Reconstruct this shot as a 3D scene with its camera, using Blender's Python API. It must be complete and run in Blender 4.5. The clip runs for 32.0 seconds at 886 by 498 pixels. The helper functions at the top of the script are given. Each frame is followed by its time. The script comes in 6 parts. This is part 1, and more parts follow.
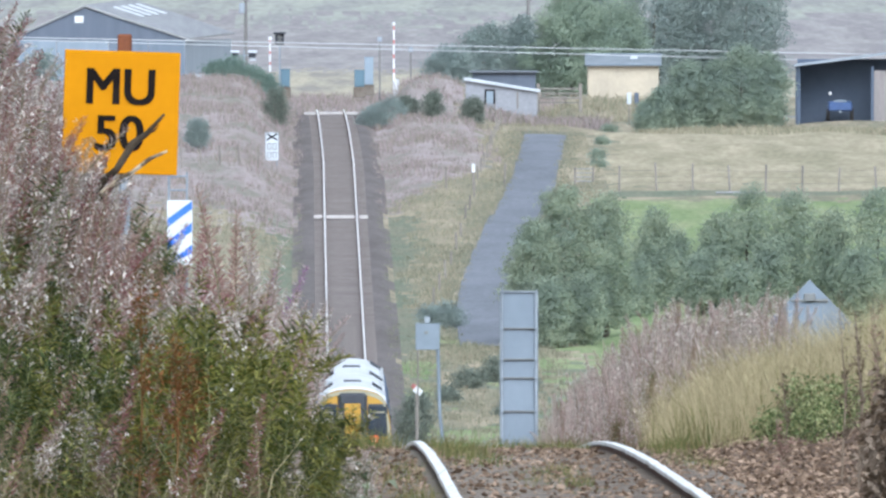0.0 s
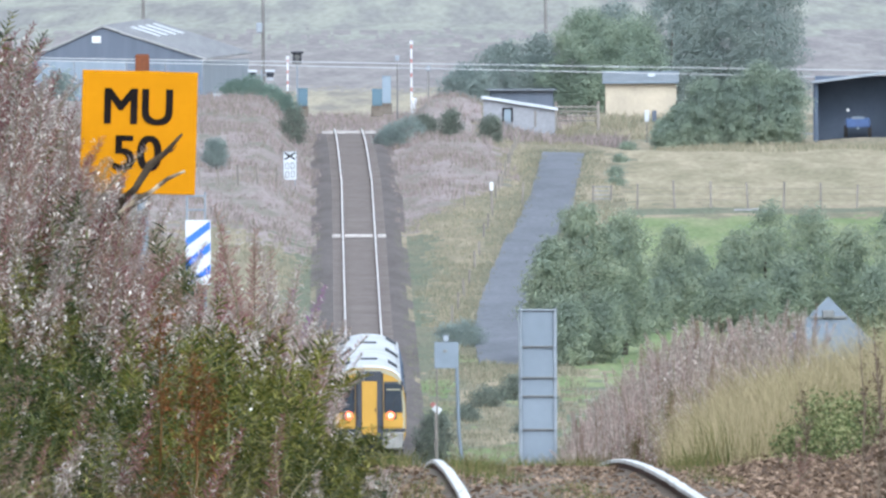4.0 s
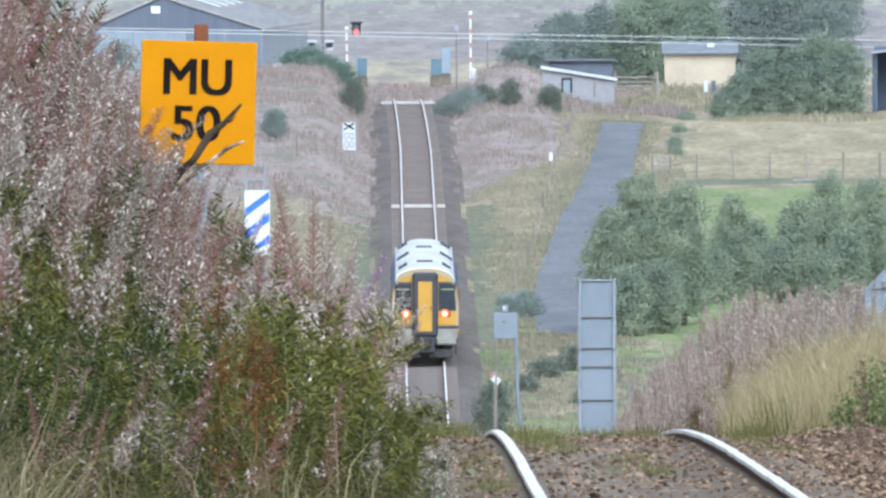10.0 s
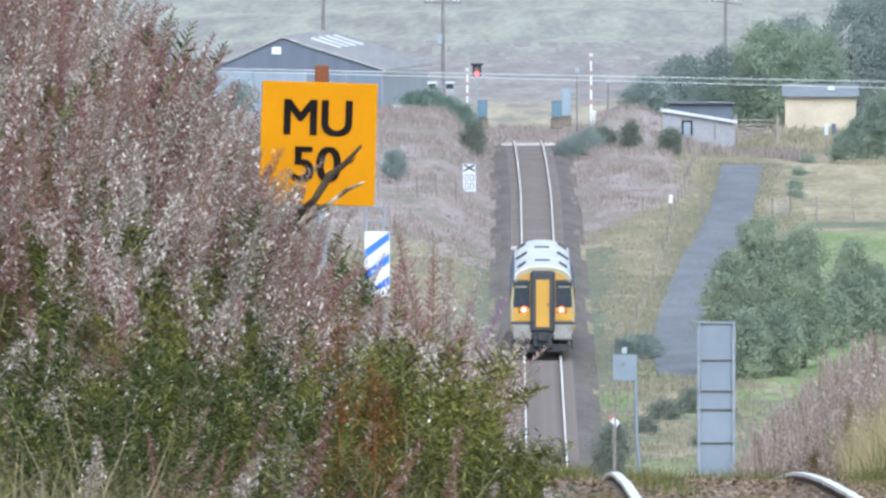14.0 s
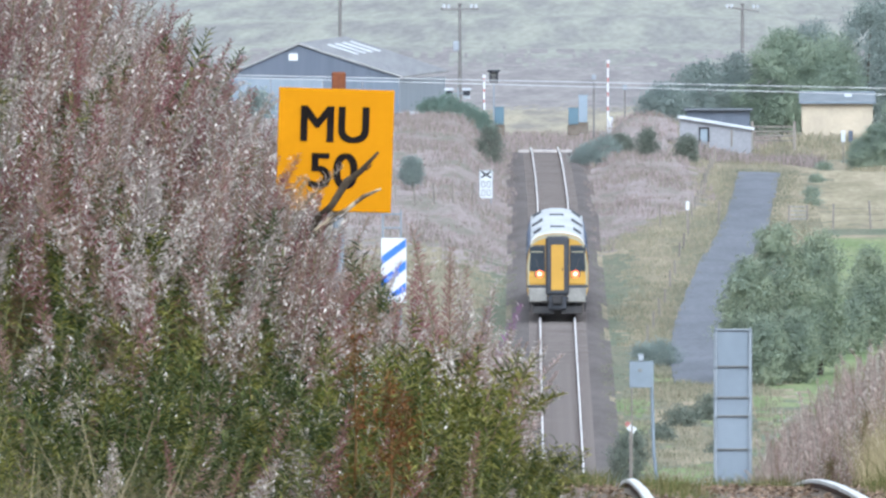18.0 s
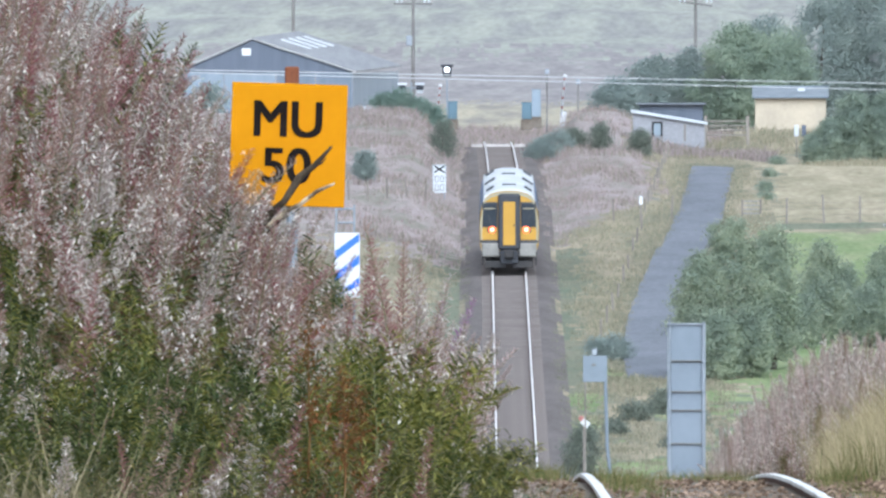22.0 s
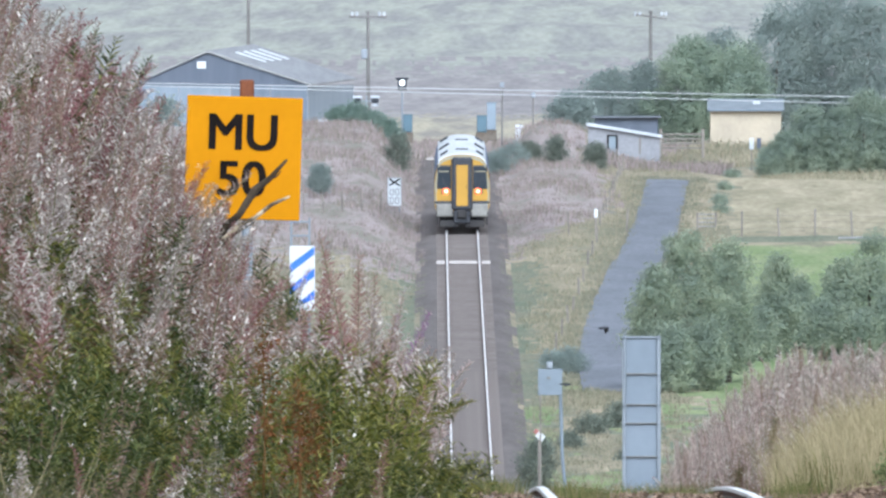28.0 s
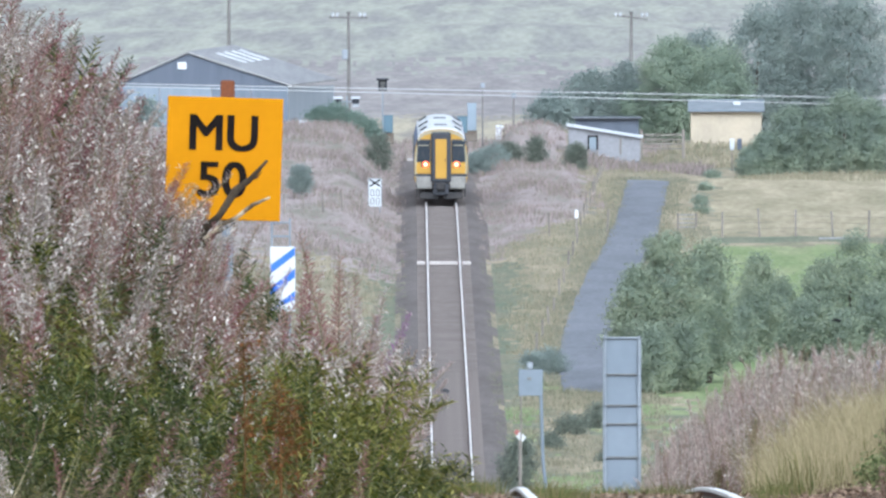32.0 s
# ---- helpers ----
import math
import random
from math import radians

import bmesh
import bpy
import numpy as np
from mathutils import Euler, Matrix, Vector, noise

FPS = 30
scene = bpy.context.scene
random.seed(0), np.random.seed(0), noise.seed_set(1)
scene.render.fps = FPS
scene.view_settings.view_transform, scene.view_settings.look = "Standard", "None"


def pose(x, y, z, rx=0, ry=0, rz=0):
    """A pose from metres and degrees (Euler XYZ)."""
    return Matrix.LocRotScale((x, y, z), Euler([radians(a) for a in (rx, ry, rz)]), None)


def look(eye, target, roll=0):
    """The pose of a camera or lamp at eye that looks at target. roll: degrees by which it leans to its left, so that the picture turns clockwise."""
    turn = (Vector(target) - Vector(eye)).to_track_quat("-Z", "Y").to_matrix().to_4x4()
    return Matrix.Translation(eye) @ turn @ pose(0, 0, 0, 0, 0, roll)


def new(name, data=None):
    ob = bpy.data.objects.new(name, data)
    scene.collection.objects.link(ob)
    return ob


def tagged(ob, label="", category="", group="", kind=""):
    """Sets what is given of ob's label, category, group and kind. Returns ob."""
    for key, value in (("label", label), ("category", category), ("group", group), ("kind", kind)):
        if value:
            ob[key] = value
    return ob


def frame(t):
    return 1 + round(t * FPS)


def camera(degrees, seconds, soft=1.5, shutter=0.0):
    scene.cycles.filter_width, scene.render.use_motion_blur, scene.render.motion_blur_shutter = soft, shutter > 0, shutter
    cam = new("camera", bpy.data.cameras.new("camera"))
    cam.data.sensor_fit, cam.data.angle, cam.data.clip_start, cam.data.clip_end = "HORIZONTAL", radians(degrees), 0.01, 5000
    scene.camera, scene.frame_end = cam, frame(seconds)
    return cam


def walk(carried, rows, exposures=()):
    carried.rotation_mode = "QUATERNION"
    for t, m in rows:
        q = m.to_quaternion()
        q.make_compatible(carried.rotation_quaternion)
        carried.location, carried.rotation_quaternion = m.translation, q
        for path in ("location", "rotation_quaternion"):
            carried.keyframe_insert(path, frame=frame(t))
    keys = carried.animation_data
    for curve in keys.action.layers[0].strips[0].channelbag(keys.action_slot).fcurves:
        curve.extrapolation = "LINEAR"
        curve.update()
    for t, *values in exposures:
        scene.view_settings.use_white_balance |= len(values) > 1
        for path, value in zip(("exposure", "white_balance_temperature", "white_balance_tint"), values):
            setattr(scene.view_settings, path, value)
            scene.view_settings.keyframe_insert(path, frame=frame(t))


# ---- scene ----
cam = camera(1.3611, 32.0, soft=2.6)
EYE = 20.0
walk(cam, [
    (0, pose(0, 0, EYE, 89.4870, -0.0126, -0.000)), (0.5, pose(0, 0, EYE, 89.4846, 0.0185, 0.010)), (1, pose(0, 0, EYE, 89.4812, 0.0607, 0.022)),
    (1.5, pose(0, 0, EYE, 89.4791, 0.1263, 0.050)), (2, pose(0, 0, EYE, 89.4886, 0.0530, 0.039)), (2.5, pose(0, 0, EYE, 89.5040, 0.1383, -0.003)),
    (3, pose(0, 0, EYE, 89.5109, 0.0497, 0.003)), (3.5, pose(0, 0, EYE, 89.5134, 0.1697, -0.005)), (4, pose(0, 0, EYE, 89.5156, 0.2458, 0.026)),
    (4.5, pose(0, 0, EYE, 89.5142, 0.2645, 0.066)), (6.5, pose(0, 0, EYE, 89.5163, 0.1393, 0.081)), (7, pose(0, 0, EYE, 89.5128, 0.1157, 0.067)),
    (7.5, pose(0, 0, EYE, 89.5107, 0.0282, 0.058)), (8, pose(0, 0, EYE, 89.5099, 0.1111, 0.053)), (8.5, pose(0, 0, EYE, 89.5029, -0.0075, 0.073)),
    (9, pose(0, 0, EYE, 89.4989, 0.0640, 0.046)), (9.5, pose(0, 0, EYE, 89.4846, 0.1179, 0.061)), (10, pose(0, 0, EYE, 89.4703, 0.2267, 0.117)),
    (10.5, pose(0, 0, EYE, 89.4741, 0.1372, 0.159)), (11, pose(0, 0, EYE, 89.4771, 0.1247, 0.217)), (11.5, pose(0, 0, EYE, 89.4839, 0.0037, 0.236)),
    (12, pose(0, 0, EYE, 89.4943, 0.0939, 0.243)), (12.5, pose(0, 0, EYE, 89.5045, 0.0693, 0.227)), (13, pose(0, 0, EYE, 89.5132, 0.0383, 0.239)),
    (13.5, pose(0, 0, EYE, 89.5222, 0.0654, 0.253)), (14, pose(0, 0, EYE, 89.5347, -0.0035, 0.303)), (14.5, pose(0, 0, EYE, 89.5385, 0.0181, 0.327)),
    (16.5, pose(0, 0, EYE, 89.5416, -0.0522, 0.322)), (17, pose(0, 0, EYE, 89.5455, -0.0517, 0.345)), (17.5, pose(0, 0, EYE, 89.5444, -0.0723, 0.340)),
    (18, pose(0, 0, EYE, 89.5449, -0.0412, 0.329)), (18.5, pose(0, 0, EYE, 89.5467, -0.1157, 0.294)), (19, pose(0, 0, EYE, 89.5405, -0.0316, 0.271)),
    (19.5, pose(0, 0, EYE, 89.5387, -0.0640, 0.307)), (20, pose(0, 0, EYE, 89.5339, -0.0876, 0.295)), (20.5, pose(0, 0, EYE, 89.5322, -0.1096, 0.274)),
    (21, pose(0, 0, EYE, 89.5296, -0.0544, 0.291)), (21.5, pose(0, 0, EYE, 89.5364, -0.1457, 0.263)), (22, pose(0, 0, EYE, 89.5367, 0.0055, 0.257)),
    (22.5, pose(0, 0, EYE, 89.5329, -0.0596, 0.295)), (23, pose(0, 0, EYE, 89.5375, -0.1639, 0.343)), (23.5, pose(0, 0, EYE, 89.5445, -0.0712, 0.338)),
    (24, pose(0, 0, EYE, 89.5520, -0.1887, 0.297)), (24.5, pose(0, 0, EYE, 89.5521, -0.1114, 0.276)), (25, pose(0, 0, EYE, 89.5560, -0.1150, 0.223)),
    (25.5, pose(0, 0, EYE, 89.5533, -0.1279, 0.208)), (27.5, pose(0, 0, EYE, 89.5549, -0.0907, 0.184)), (28, pose(0, 0, EYE, 89.5568, 0.0091, 0.188)),
    (28.5, pose(0, 0, EYE, 89.5612, -0.0462, 0.183)), (29, pose(0, 0, EYE, 89.5523, -0.0310, 0.174)), (29.5, pose(0, 0, EYE, 89.5395, -0.0618, 0.168)),
    (30, pose(0, 0, EYE, 89.5308, -0.0063, 0.178)), (30.5, pose(0, 0, EYE, 89.5337, -0.0064, 0.194)), (31, pose(0, 0, EYE, 89.5475, -0.0449, 0.194)),
    (31.5, pose(0, 0, EYE, 89.5535, -0.0098, 0.187)), (32, pose(0, 0, EYE, 89.5578, 0.0164, 0.158))
], exposures=[(0, 0.14, 5400, 7), (32.0, 0.14, 5400, 7)])

# ---- world and light: high thin overcast, soft sun from behind the camera ----
world = bpy.data.worlds.new("world")
scene.world = world
world.use_nodes = True
wn, wl = world.node_tree.nodes, world.node_tree.links
sky = wn.new("ShaderNodeTexSky")
sky.sky_type, sky.sun_disc = "NISHITA", False
sky.sun_elevation, sky.sun_rotation = radians(35), radians(174)
sky.air_density, sky.dust_density, sky.ozone_density = 1.0, 4.0, 1.0
veil = wn.new("ShaderNodeHueSaturation")
veil.inputs["Saturation"].default_value = 0.25
wl.new(sky.outputs[0], veil.inputs["Color"])
wl.new(veil.outputs[0], wn["Background"].inputs[0])
wn["Background"].inputs[1].default_value = 0.215
sun = new("sun", bpy.data.lights.new("sun", "SUN"))
sun.data.energy, sun.data.angle, sun.data.color = 1.5, radians(42), (1.0, 0.99, 0.97)
sun.matrix_basis = look((12, -106, 76), (0, 0, 0))


# ---- materials ----
def mat(name, a, b=None, scale=4.0, rough=0.8, bump=0.0, metal=0.0, fine=9.0, vary=0.0, spec=0.3, stretch=(1, 1, 1),
        lo=0.35, hi=0.65, island=False, c=None, grain=0.28, leafy=0.0):
    """Two colours mixed by coarse noise, shaded by fine noise, varied from object to object, with bump."""
    m = bpy.data.materials.new(name)
    m.use_nodes = True
    n, l = m.node_tree.nodes, m.node_tree.links
    p = n["Principled BSDF"]
    p.inputs["Roughness"].default_value, p.inputs["Metallic"].default_value = rough, metal
    p.inputs["Specular IOR Level"].default_value = spec
    co = n.new("ShaderNodeTexCoord")
    mp = n.new("ShaderNodeMapping")
    mp.inputs["Scale"].default_value = stretch
    l.new(co.outputs["Object"], mp.inputs[0])
    big = n.new("ShaderNodeTexNoise")
    big.inputs["Scale"].default_value, big.inputs["Detail"].default_value = scale, 4
    small = n.new("ShaderNodeTexNoise")
    small.inputs["Scale"].default_value, small.inputs["Detail"].default_value = scale * fine, 3
    l.new(mp.outputs[0], big.inputs[0])
    l.new(mp.outputs[0], small.inputs[0])
    ramp = n.new("ShaderNodeValToRGB")
    b = b or tuple(min(1, v * 0.82) for v in a)
    ramp.color_ramp.elements[0].position, ramp.color_ramp.elements[0].color = lo, (*a, 1)
    ramp.color_ramp.elements[1].position, ramp.color_ramp.elements[1].color = hi, (*b, 1)
    if c:
        e = ramp.color_ramp.elements.new((lo + hi) / 2)
        e.color = (*c, 1)
    src = big.outputs[0]
    if vary or island:
        rnd = n.new("ShaderNodeNewGeometry" if island else "ShaderNodeObjectInfo")
        mix = n.new("ShaderNodeMix")
        mix.inputs[0].default_value = vary or 0.6
        l.new(src, mix.inputs[2])
        l.new(rnd.outputs["Random Per Island" if island else "Random"], mix.inputs[3])
        src = mix.outputs[0]
    l.new(src, ramp.inputs[0])
    fac = n.new("ShaderNodeMapRange")
    fac.inputs[3].default_value, fac.inputs[4].default_value = 1 - grain, 1 + grain
    l.new(small.outputs[0], fac.inputs[0])
    mul = n.new("ShaderNodeVectorMath")
    mul.operation = "SCALE"
    l.new(ramp.outputs[0], mul.inputs[0])
    l.new(fac.outputs[0], mul.inputs["Scale"])
    l.new(mul.outputs[0], p.inputs["Base Color"])
    if leafy:
        thin = n.new("ShaderNodeBsdfTranslucent")
        both = n.new("ShaderNodeMixShader")
        both.inputs[0].default_value = leafy
        l.new(mul.outputs[0], thin.inputs[0])
        l.new(p.outputs[0], both.inputs[1])
        l.new(thin.outputs[0], both.inputs[2])
        l.new(both.outputs[0], n["Material Output"].inputs[0])
    if bump:
        bp = n.new("ShaderNodeBump")
        bp.inputs["Strength"].default_value, bp.inputs["Distance"].default_value = 0.6, bump
        l.new(small.outputs[0], bp.inputs["Height"])
        l.new(bp.outputs[0], p.inputs["Normal"])
    return m


def glow(name, colour, strength):
    m = bpy.data.materials.new(name)
    m.use_nodes = True
    p = m.node_tree.nodes["Principled BSDF"]
    p.inputs["Base Color"].default_value = (*colour, 1)
    p.inputs["Emission Color"].default_value, p.inputs["Emission Strength"].default_value = (*colour, 1), strength
    return m


